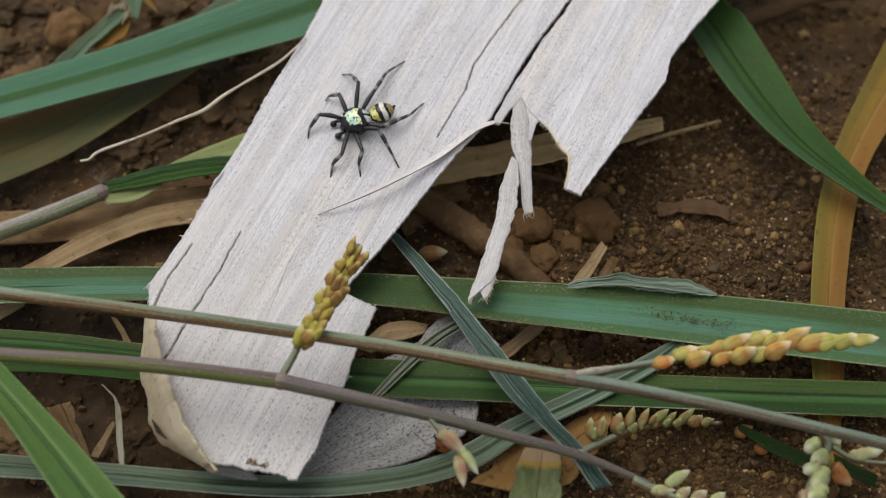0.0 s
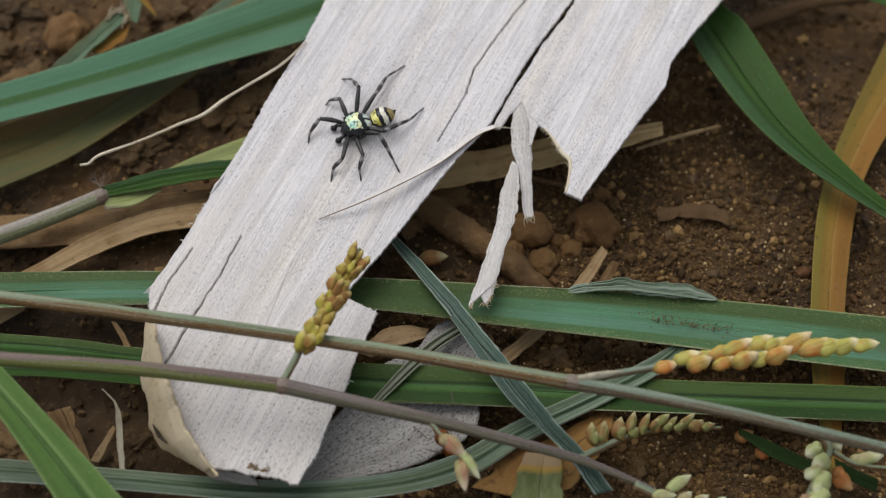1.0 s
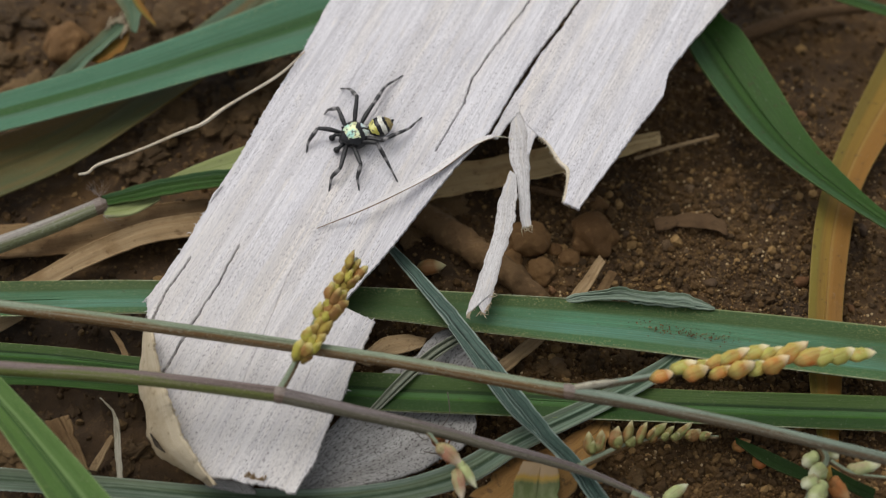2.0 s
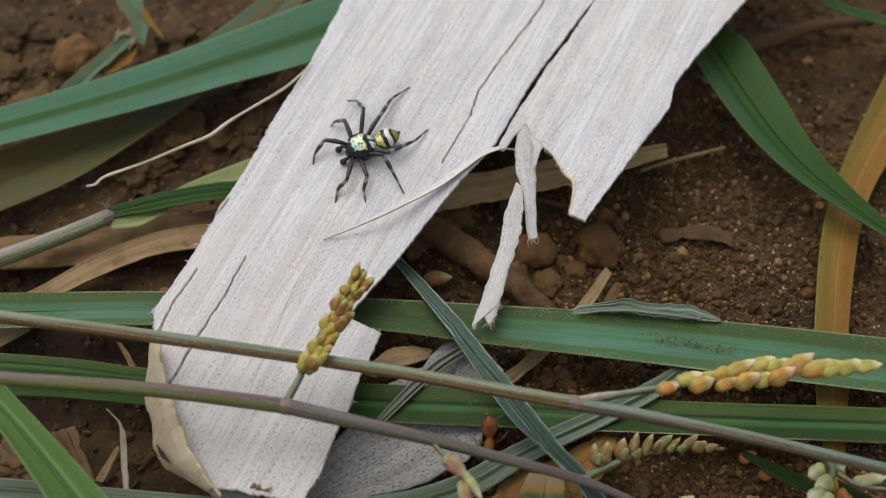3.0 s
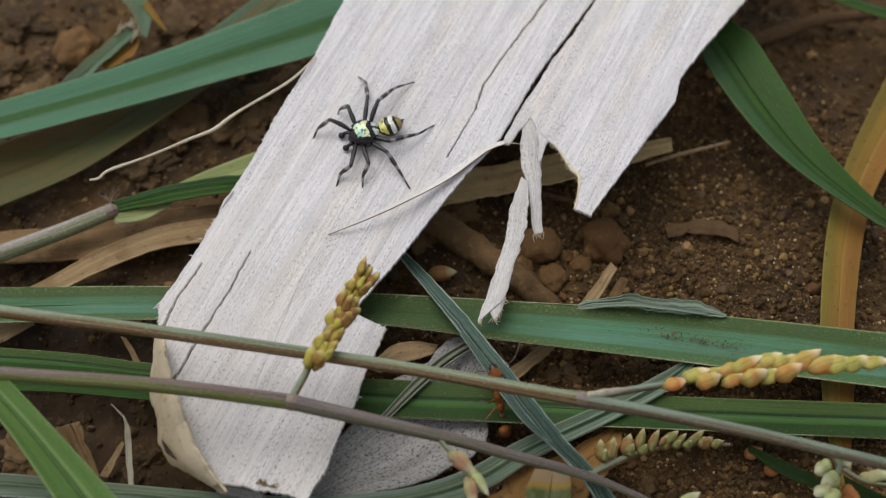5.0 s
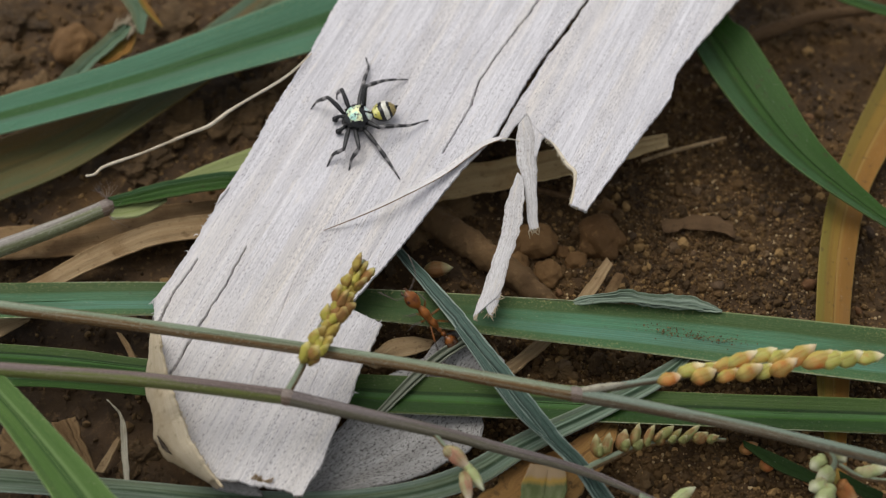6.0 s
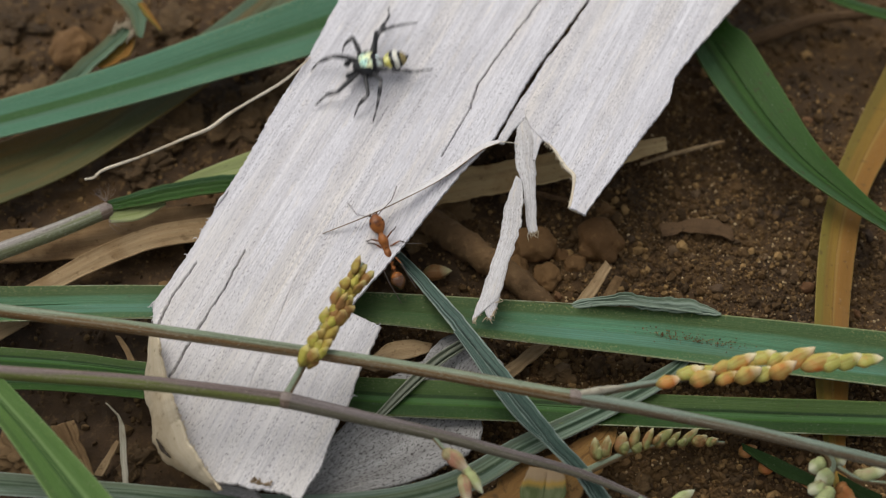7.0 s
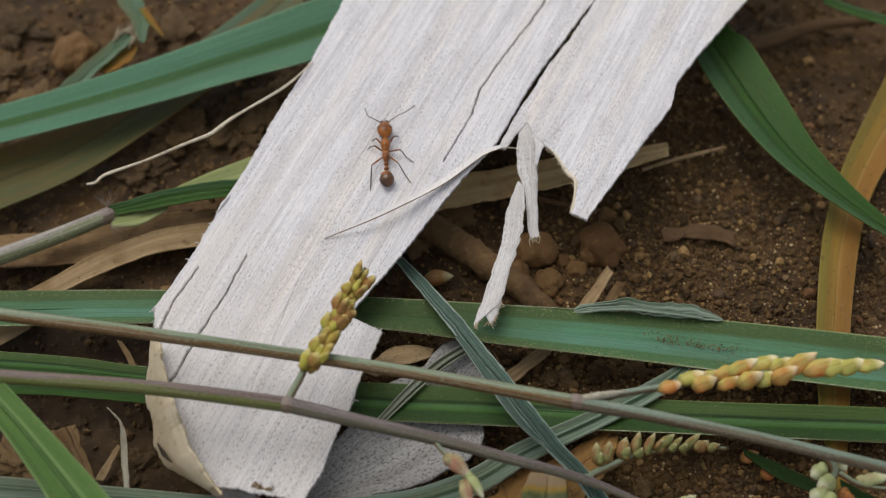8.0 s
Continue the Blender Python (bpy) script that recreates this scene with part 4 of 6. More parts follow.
FADING_END = fading_material()
EDGE_PALE = plain_material("pale_fold_edge", (0.30, 0.35, 0.30), 0.7, 0.15, dark=(0.15, 0.20, 0.16))
MARGIN = plain_material("pale_leaf_margin", (0.34, 0.36, 0.24), 0.6, 0.2, dark=(0.13, 0.17, 0.06))
grass_leaf("broad teal-green grass leaf with a dark midrib, passing under the sheath",
           [(-54.64, 20.75, 5), (-50.92, 22.1, 5.2), (-38.38, 26.63, 5.6), (-25.63, 32.44, 6), (-15.17, 37.72, 6.2), (-4.41, 43.36, 6.2)],
           [(-53.75, 15.39, 5), (-50.04, 16.37, 5.2), (-37.64, 20.17, 5.6), (-25.05, 24.73, 6), (-14.75, 28.19, 6.2), (-4.27, 32.26, 6.2)], TEAL, 0.07, rib=0.03)
grass_leaf("dull olive grass leaf in shade near the soil",
           [(-54.07, 16.69, 1.8), (-51.08, 18.34, 1.8), (-41.83, 23.07, 2.2), (-32.59, 30.58, 2.6), (-24.37, 38.61, 2.8), (-19.82, 43.62, 3)],
           [(-52.57, 7.5, 1.8), (-49.73, 9.53, 1.8), (-40.74, 14.34, 2.2), (-32.97, 20.79, 2.6), (-24.38, 29.07, 2.8), (-15.55, 41.71, 3)], OLIVE, 0.05)
grass_leaf("long teal-green grass leaf with dust, passing under the sheath",
           [(-51.11, -2.54, 3.6), (-47.43, -2.6, 3.8), (-29.19, -2.78, 4.3), (-8.04, -3.85, 4.6), (6.94, -4.85, 4.6), (21.85, -5.86, 4.4), (36.61, -7.42, 4.2), (50.64, -9.12, 4)],
           [(-50.39, -6.9, 3.6), (-46.76, -6.96, 3.8), (-28.8, -6.93, 4.3), (-7.94, -7.68, 4.6), (6.83, -9.76, 4.6), (21.43, -11.7, 4.4), (35.85, -13.75, 4.2), (49.55, -15.64, 4)], TEAL_STAINED, 0.07, 90, rib=0.12, margin=MARGIN)
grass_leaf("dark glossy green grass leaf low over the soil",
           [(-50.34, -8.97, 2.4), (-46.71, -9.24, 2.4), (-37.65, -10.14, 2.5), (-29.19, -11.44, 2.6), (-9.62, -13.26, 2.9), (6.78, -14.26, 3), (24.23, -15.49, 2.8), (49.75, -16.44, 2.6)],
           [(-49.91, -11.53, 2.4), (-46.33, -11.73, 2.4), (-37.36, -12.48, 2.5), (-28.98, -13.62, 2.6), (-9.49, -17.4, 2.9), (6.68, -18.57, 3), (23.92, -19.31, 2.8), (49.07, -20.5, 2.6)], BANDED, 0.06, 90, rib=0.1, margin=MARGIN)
grass_leaf("narrow green grass leaf behind a purple stem",
           [(-48.63, -12.73, 2), (-40.27, -13.33, 2.1), (-28.37, -14.47, 2.2), (-15.39, -16.15, 2.2)], [(-48.36, -14.36, 2), (-40.12, -14.41, 2.1), (-28.26, -15.68, 2.2), (-15.34, -17.14, 2.2)], DEEP, 0.1)
grass_leaf("bright lime-green folded grass leaf close to the viewer",
           [(-47.79, -13.33, 12.5), (-43.3, -17.44, 12.2), (-37.05, -23.75, 11.6), (-30.39, -30.8, 11), (-25.74, -35.97, 10.4)], [(-48.24, -17.23, 12.5), (-42.44, -23.03, 12.2), (-39.32, -26.78, 11.6), (-35.68, -31.67, 11), (-32.48, -36.25, 10.4)], LIME, 0.16, rib=0.16)
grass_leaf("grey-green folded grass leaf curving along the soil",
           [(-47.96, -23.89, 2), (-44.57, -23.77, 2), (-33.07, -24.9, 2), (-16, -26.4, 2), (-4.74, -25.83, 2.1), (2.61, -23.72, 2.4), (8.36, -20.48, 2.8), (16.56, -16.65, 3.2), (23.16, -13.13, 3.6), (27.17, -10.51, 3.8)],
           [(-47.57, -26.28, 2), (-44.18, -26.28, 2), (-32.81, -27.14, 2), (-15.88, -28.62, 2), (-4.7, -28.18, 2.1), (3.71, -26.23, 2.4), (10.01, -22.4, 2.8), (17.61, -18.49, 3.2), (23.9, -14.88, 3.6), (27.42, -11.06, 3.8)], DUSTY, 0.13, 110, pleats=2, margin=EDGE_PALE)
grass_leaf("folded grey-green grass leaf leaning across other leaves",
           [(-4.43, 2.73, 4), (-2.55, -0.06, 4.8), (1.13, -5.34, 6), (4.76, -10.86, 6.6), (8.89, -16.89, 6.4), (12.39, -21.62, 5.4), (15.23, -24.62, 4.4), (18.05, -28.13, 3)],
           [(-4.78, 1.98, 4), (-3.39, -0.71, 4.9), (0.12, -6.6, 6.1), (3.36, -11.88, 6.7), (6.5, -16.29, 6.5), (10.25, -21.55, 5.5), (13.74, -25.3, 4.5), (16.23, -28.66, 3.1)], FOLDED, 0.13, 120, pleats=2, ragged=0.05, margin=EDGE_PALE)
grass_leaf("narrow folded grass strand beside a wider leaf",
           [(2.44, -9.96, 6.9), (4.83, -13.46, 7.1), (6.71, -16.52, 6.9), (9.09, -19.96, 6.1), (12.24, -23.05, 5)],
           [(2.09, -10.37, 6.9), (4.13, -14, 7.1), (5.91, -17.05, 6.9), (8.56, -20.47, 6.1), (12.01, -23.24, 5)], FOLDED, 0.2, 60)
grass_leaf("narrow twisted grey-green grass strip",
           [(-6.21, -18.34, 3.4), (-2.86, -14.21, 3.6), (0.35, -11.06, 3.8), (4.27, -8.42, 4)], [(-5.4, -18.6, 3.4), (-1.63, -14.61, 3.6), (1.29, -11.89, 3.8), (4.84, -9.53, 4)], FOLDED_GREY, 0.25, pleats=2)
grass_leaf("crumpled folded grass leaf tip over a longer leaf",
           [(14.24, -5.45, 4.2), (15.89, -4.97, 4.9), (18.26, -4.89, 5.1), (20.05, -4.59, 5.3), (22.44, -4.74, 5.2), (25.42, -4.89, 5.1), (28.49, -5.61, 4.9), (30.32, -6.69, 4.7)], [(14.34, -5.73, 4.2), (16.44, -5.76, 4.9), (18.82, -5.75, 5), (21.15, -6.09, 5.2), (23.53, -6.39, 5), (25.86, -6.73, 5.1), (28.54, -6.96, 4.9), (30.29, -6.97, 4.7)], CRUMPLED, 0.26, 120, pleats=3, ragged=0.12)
grass_leaf("narrow pale folded leaf edge",
           [(15.23, -5.96, 5), (19.35, -5.78, 5.6), (23.5, -6.07, 5.5), (28.24, -6.73, 5.1)], [(15.22, -6.17, 5), (19.33, -6.14, 5.6), (23.46, -6.5, 5.5), (28.21, -7.01, 5.1)], CRUMPLED, 0.2, 50, rib=0.02, ragged=0.1)
grass_leaf("green grass leaf tapering to its tip over a yellow leaf",
           [(28.98, 37.84, 8), (29.68, 29.74, 8), (30.96, 24.89, 7.8), (35.26, 16.88, 7), (40.34, 10.79, 6.2), (48.2, 4.44, 5.2), (52.24, 1.57, 4.8)],
           [(32.86, 39.7, 8), (34.43, 31.95, 8), (36.54, 29.74, 7.8), (39.66, 22.86, 7), (43.31, 14.28, 6.2), (48.62, 7.18, 5.2), (52.56, 3.44, 4.8)], DEEP, 0.12, rib=0.12)
grass_leaf("yellow-orange withering leaf with brown spots",
           [(59.49, 40.2, 1.6), (52.69, 27.64, 1.6), (46.88, 16.28, 1.8), (43.43, 7.35, 2), (41.02, -4.47, 1.8), (39.93, -14.07, 1.5), (40.03, -21.5, 1.2), (40.51, -26.73, 0.9)],
           [(62.01, 31.01, 1.6), (56.63, 23.14, 1.6), (50.52, 13.84, 1.8), (47.47, 6.58, 2), (44.79, -4.47, 1.8), (43.34, -14.07, 1.5), (41.99, -21.5, 1.2), (41.53, -26.73, 0.9)], YELLOW, 0.06, rib=0.14, name="withered_leaf")
grass_leaf("green grass leaf tip at the edge of the soil patch", [(46.67, 39.02, 6), (50.46, 36.99, 6), (57.44, 34.25, 6)], [(46.81, 37.54, 6), (50.24, 35.52, 6), (57.14, 32.44, 6)], DEEP, 0.1)
torn_end = grass_leaf("folded green grass leaf with a torn withered end",
           [(-45.51, 24.22, 4.4), (-42.61, 27.5, 4.6), (-39.7, 31.3, 4.9), (-36.9, 34.26, 5.2)], [(-42.24, 24.22, 4.4), (-40.57, 26.98, 4.6), (-38.2, 29.87, 4.9), (-35.78, 32.64, 5.2)], TEAL_PLAIN, 0.2, ragged=0.06)
fray("torn_fibres", [(-38.19, 32.72, 5.3), (-36.83, 33.81, 5.3), (-35.82, 33, 5.2), (-36.37, 31.56, 5)], 34, 1.5, SHEATH_TAN, 21, (0.4, 0.8, 0.3), torn_end)
grass_leaf("broken green grass leaf with a yellowed split end",
           [(-39.8, 43.16, 6.4), (-37.93, 37.72, 6.2), (-36.26, 34.34, 5.9), (-35.11, 31.91, 5.6)], [(-36.36, 43.16, 6.4), (-35.08, 37.72, 6.2), (-34.2, 35.25, 5.9), (-34.41, 31.56, 5.6)], TEAL_PLAIN, 0.15, ragged=0.08)
grass_leaf("withered orange end of a broken leaf", [(-39.81, 28.73, 4), (-38.1, 31.12, 4.3), (-36.64, 33.54, 4.6)], [(-38.82, 28.2, 4), (-36.28, 29.7, 4.3), (-35.47, 32.64, 4.6)], YELLOW, 0.15, name="withered_leaf", ragged=0.1)
grass_leaf("small withered yellow leaf tip", [(-35.49, 36.52, 6.3), (-34.41, 34.79, 6), (-32.38, 32.63, 5.6)], [(-34.69, 36.7, 6.3), (-33.64, 35.16, 6), (-32.28, 32.99, 5.6)], YELLOW, 0.15, name="withered_leaf")
grass_leaf("russet dead leaf lying on the soil", [(4.29, -26.97, 1.4), (8.91, -23.05, 1.6), (14.74, -20.33, 1.8), (17.76, -18.26, 1.6)], [(12.1, -28.82, 1.4), (15.64, -25.2, 1.6), (18.1, -21.81, 1.8), (18.89, -18.79, 1.6)], RUSSET, 0.04, rib=0.12, name="dead_leaf", ragged=0.05)
grass_leaf("dying leaf end, green fading to yellow and tan", [(7.87, -29.59, 3), (8.5, -27.14, 3), (9.12, -25.16, 3), (9.73, -23.79, 2.9)], [(12.97, -29.59, 3), (13.03, -27.14, 3), (13.06, -25.16, 3), (12.9, -23.91, 2.9)], FADING_END, 0.06, rib=0.1, name="dead_leaf", ragged=0.04)
grass_leaf("tan dead leaf arching over the soil", [(-49.7, -3.9, 0.9), (-43.96, -0.56, 1.4), (-36.94, 3.76, 2.2), (-30.35, 6.68, 2.4), (-22.35, 8.29, 2)], [(-49.3, -6.6, 0.9), (-44.05, -3.1, 1.2), (-36.7, 1.1, 1.7), (-30.2, 4.0, 1.8), (-22.2, 5.4, 1.6)], STRAW, 0.05, rib=0.1, name="dead_leaf", ragged=0.012, pleats=2)
grass_leaf("dull tan dead leaf in shade", [(-51.46, 6.89, 0.7), (-40.16, 7.75, 0.9), (-30.81, 9.73, 1.1), (-22.59, 10.68, 1.2)], [(-50.77, 2.52, 0.7), (-39.58, 3.14, 0.9), (-30.36, 4.91, 1.1), (-22.27, 5.99, 1.2)], STRAW_MID, 0.06, rib=0.13, name="dead_leaf", ragged=0.02, pleats=2)
grass_leaf("tan dead leaf scrap on the soil", [(-49.31, -5.89, 1.2), (-45.75, -5.08, 1.4), (-43.37, -4.88, 1.3)], [(-48.69, -9.77, 1.2), (-45.98, -7.65, 1.4), (-43.5, -5.74, 1.3)], STRAW, -0.1, name="dead_leaf", ragged=0.04)
grass_leaf("small tan leaf scrap on grey sheath", [(-7.93, -11.75, 2.2), (-5, -9.37, 2.6), (-2.62, -8.87, 2.7), (-0.12, -8.97, 2.4)], [(-6.14, -12.3, 2.2), (-3.79, -11.17, 2.6), (-2.01, -10.81, 2.7), (-0.48, -9.94, 2.4)], STRAW, -0.1, name="dead_leaf", ragged=0.04)
grass_leaf("flat tan straw lying under the sheath", [(-1.54, 12.28, 1.2), (2.97, 14.79, 1.4), (14.01, 17.11, 2), (26.79, 18.78, 2.6)], [(-0.89, 9.89, 1.2), (2.93, 10.77, 1.4), (13.83, 12.88, 2), (26.76, 16.8, 2.6)], STRAW_WARM, 0.08, name="straw", ragged=0.04, pleats=2)
grass_leaf("broken straw stub standing out of the soil", [(6.91, -11.47, 0.8), (12.1, -7.21, 1.6), (15.86, -2.97, 2.6), (18.64, 1.05, 3.4)], [(8.32, -12.16, 0.8), (13.16, -7.91, 1.6), (16.84, -3.91, 2.6), (19.31, 0.01, 3.4)], STRAW, 0.1, name="straw", ragged=0.05, pleats=2)
grass_leaf("short broken straw stub beside a longer one", [(15.49, -6.24, 1.2), (17.78, -3.39, 1.8), (19.72, -0.48, 2.6)], [(17.04, -6.67, 1.2), (19.12, -3.39, 1.8), (20.55, -0.92, 2.6)], STRAW_MID, -0.1, name="straw", ragged=0.05)
grass_leaf("flat brown leaf chip on the soil", [(25.47, 8.2, 0.0), (29.56, 8.6, 0.35), (33.51, 8.13, 0.1)], [(25.62, 6.5, 0.0), (29.42, 6.9, 0.3), (33.66, 5.96, 0.1)], STRAW_DARK, -0.03, name="leaf_chip", ragged=0.14)
grass_leaf("brown torn leaf chip on dark soil", [(-39.09, -18.81, 2.6), (-37.43, -20.95, 2), (-35.7, -23.38, 1)], [(-36.81, -18.27, 2.8), (-35.54, -21.34, 2), (-34.41, -23.64, 1)], STRAW_MID, 0.14, name="leaf_chip", ragged=0.09, pleats=3)
grass_leaf("pale curled dry leaf shred", [(-33.72, -16.51, 3.2), (-32.36, -17.87, 2.8), (-31.85, -20.95, 2), (-31.3, -25.84, 1)], [(-33.6, -16.51, 3.2), (-31.95, -18.4, 2.9), (-31.35, -20.95, 2.2), (-30.75, -25.84, 1.1)], HUSK, 0.3, name="leaf_shred", ragged=0.14, pleats=2)
grass_leaf("brown dry leaf shred", [(-34.45, -23.53, 0.8), (-33.51, -21.93, 1.4), (-32.34, -20.18, 2)], [(-33.64, -23.66, 0.8), (-32.89, -22.31, 1.4), (-32.09, -20.44, 2)], STRAW, 0.1, name="leaf_shred", ragged=0.08)
grass_leaf("pale dry shred in shade", [(-33.85, -7.6, 2), (-33.04, -8.97, 1.6), (-32.23, -10.47, 1.2)], [(-33.36, -7.74, 2), (-32.17, -9.31, 1.6), (-31.63, -10.47, 1.2)], STRAW, 0.1, name="leaf_shred", ragged=0.08)


grass_leaf("small dark green grass leaf low on the soil", [(31.58, -20.16, 1), (34.76, -22.05, 1.4), (37.33, -23.79, 1.8), (39.27, -25.15, 2)], [(31.62, -20.81, 1), (34.25, -23.46, 1.4), (36.71, -25.05, 1.8), (38.69, -26.03, 2)], SHADED_LEAF, 0.1)
grass_leaf("small dark green grass leaf beside a pale spike", [(40.65, -24.15, 2), (42.66, -25.63, 2.2), (44.74, -26.75, 2.2)], [(40.81, -25.4, 2), (42.44, -27.12, 2.2), (44.31, -28.1, 2.2)], SHADED_LEAF, 0.1)

# ---- stalks and twigs ----
def stalk(name, label, points, radii, material, category, n=60, gnarl=0.12):
    t = thing(name, points[0], label, category)
    v, f, uv = tube(points, radii, n * 2, 20)
    middle = np.repeat(v.reshape(-1, 20, 3).mean(1), 20, 0)
    k = np.array([1 + gnarl * noise.noise(Vector(q) * 0.55) + gnarl * 0.6 * noise.noise(Vector(q) * 1.7) for q in v])
    part("stalk", (middle + (v - middle) * k[:, None], f, uv), material, t)
    return t


stalk("thin_twig", "thin dull straw lying on the soil", [(23.74, 15.92, 1.2), (26.98, 16.77, 1.8), (33.54, 18.36, 2.4)], [0.2, 0.24, 0.22], STRAW, "twig")
stalk("brown_twig", "dull brown twig on shaded soil", [(35.32, 33.89, 0.9), (41.06, 36.27, 1), (47.56, 38.6, 1.1), (55.36, 39.72, 1.1)], [0.7, 0.85, 0.7, 0.6], STRAW_DARK, "twig")
stalk("brown_root", "thick dull brown root half buried in shaded soil", [(-4.13, 12.27, -0.4), (0.38, 7.87, 0.2), (4.15, 4.63, 0.4), (10.87, -1.25, 0.2), (13.86, -4.99, -0.8)], [1.5, 1.6, 1.6, 1.4, 1.2], SOILED, "root", 60, 0.26)
stalk("thin_twig", "small dark twig under the torn sheath", [(11.3, 12.1, 0.9), (15.72, 10.83, 1), (18.91, 10.42, 0.8)], [0.35, 0.3, 0.2], STRAW_DARK, "twig")


# ---- spikelets ----
def spikelet(parent, at, to, wide, material, roll=0.0, rough=0.16, husk=True, blunt=0.0):
    length = (Vector(to) - Vector(at)).length
    v, f, uv = egg(length, wide, wide * 0.85, 16, 14, blunt)
    k = np.array([1 + rough * noise.noise(Vector(q) * 1.3 + Vector(at)) + rough * 0.4 * noise.noise(Vector(q) * 4.0 + Vector(at)) for q in v])
    groove = 1 - 0.07 * np.cos(uv[:, 1] * 2 * math.pi * 3)
    v = v * np.stack([k * 0 + 1, k * groove, k * groove], 1)
    grain = part("spikelet", turned((v, f, uv), aim(at, to, roll)), material, parent)
    if not husk:
        return grain
    v, f, uv = egg(length * 0.5, wide * 0.8, wide * 0.7, 10, 8)  # the short husk clasping its base
    side = 0.1 * wide * (1 if math.sin(at[0] * 37 + at[1] * 11) > 0 else -1)
    v = v + np.array((-0.03 * length, side, 0.1 * wide))
    part("husk", turned((v, f, uv), aim(at, to, roll)), material, grain)
    return grain


def hairs(parent, at, toward, count, length, seed):
    rnd = random.Random(seed)
    for _ in range(count):
        d = np.array(toward) + np.array([rnd.uniform(-1, 1) for _ in range(3)]) * 0.8
        d /= np.linalg.norm(d)
        p = np.array(at)
        bend = np.array([rnd.uniform(-1, 1) for _ in range(3)]) * length * 0.15
        part("hair", tube([p, p + d * length * 0.5 + bend, p + d * length], [0.014, 0.011, 0.006], 10, 4), HAIR, parent)


# flowering stem with the ripe spike
ripe = thing("flowering_grass_stem", (-44.18, -11.13, 12.6), "long green-brown grass stem bearing a ripe seed spike", "grass stem", "flowering stems")
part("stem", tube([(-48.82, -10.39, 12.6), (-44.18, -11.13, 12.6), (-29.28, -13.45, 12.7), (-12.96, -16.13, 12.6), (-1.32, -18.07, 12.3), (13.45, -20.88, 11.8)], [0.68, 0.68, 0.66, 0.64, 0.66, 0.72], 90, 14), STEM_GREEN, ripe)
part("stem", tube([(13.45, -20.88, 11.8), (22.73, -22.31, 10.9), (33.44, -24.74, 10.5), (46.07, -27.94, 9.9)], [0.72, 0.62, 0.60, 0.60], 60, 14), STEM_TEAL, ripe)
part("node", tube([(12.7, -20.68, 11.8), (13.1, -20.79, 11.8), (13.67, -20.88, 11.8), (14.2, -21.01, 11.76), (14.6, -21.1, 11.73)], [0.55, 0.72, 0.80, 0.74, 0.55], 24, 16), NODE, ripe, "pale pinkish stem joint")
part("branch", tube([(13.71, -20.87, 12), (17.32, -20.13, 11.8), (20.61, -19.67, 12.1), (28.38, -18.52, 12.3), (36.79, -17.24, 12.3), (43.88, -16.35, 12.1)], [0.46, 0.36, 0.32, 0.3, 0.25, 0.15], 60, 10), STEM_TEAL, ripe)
part("sheath_tip", tube([(14.3, -20.75, 12.15), (15.8, -20.42, 12.15), (17.2, -20.15, 12.15), (18.9, -19.85, 12.2)], [0.40, 0.41, 0.32, 0.06], 24, 9), HUSK, ripe, "pale papery sheath tip")
for a, b, w in [((21.54, -19.97, 12.4), (24.33, -19.01, 12.7), 1.75), ((23.68, -19.14, 12.5), (26.84, -17.79, 12.8), 1.5), ((25.23, -19.89, 12.7), (28.02, -18.93, 13), 1.8), ((27.5, -18.52, 12.3), (30.71, -16.91, 12.6), 1.6), ((29.05, -18.13, 12.5), (32.5, -16.38, 12.8), 1.55),
                ((30.06, -19.57, 12.8), (33.08, -18.41, 13.2), 1.85), ((32.03, -17.37, 12.3), (34.84, -15.61, 12.6), 1.6), ((33.73, -17.62, 12.5), (36.54, -16.06, 12.7), 1.5), ((33.93, -19.19, 12.8), (36.99, -17.78, 13.2), 1.9), ((35.25, -17.94, 12.4), (39.16, -15.55, 12.7), 1.9),
                ((37.54, -18, 12.5), (41.6, -16.32, 12.7), 2.0), ((39.48, -17.75, 12.3), (42.7, -16.59, 12.5), 1.7), ((41.29, -17.5, 12.3), (44.59, -16.59, 12.5), 1.7), ((43.47, -17.05, 12.2), (46.55, -16.53, 12.4), 1.5), ((28.06, -19.6, 12.2), (30.69, -18.32, 12.4), 1.3), ((32.48, -19.35, 12.2), (34.61, -17.81, 12.4), 1.4), ((26.32, -18.6, 12), (28.7, -17.5, 12.3), 1.4), ((30.95, -17.57, 12), (33.24, -16.47, 12.3), 1.5)]:
    r = random.Random(a[0] * 31)
    a, b = [np.array((21.54, -19.97, 12.4)) + (np.array(p) - (21.54, -19.97, 12.4)) * 0.89 for p in (a, b)]
    b = b + (b - a) * 0.1 + [r.uniform(-0.2, 0.2) for _ in range(3)]
    spikelet(ripe, tuple(a), tuple(b), w * r.uniform(0.85, 1.0), SEED_ORANGE if w > 1.72 or r.random() < 0.15 else SEED, r.uniform(-0.5, 0.5), 0.25, False)

# purple stem with the upright spike
purple = thing("flowering_grass_stem", (-43.25, -18.09, 12), "purple-grey grass stem with a short green spike", "grass stem", "flowering stems")
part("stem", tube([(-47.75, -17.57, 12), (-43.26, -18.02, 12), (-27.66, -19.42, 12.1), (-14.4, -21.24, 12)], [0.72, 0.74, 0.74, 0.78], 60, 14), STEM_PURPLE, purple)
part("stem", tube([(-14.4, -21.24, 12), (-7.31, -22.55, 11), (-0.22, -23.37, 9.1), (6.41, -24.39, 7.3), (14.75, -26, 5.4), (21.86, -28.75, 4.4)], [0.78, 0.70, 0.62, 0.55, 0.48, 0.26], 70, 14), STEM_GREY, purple)
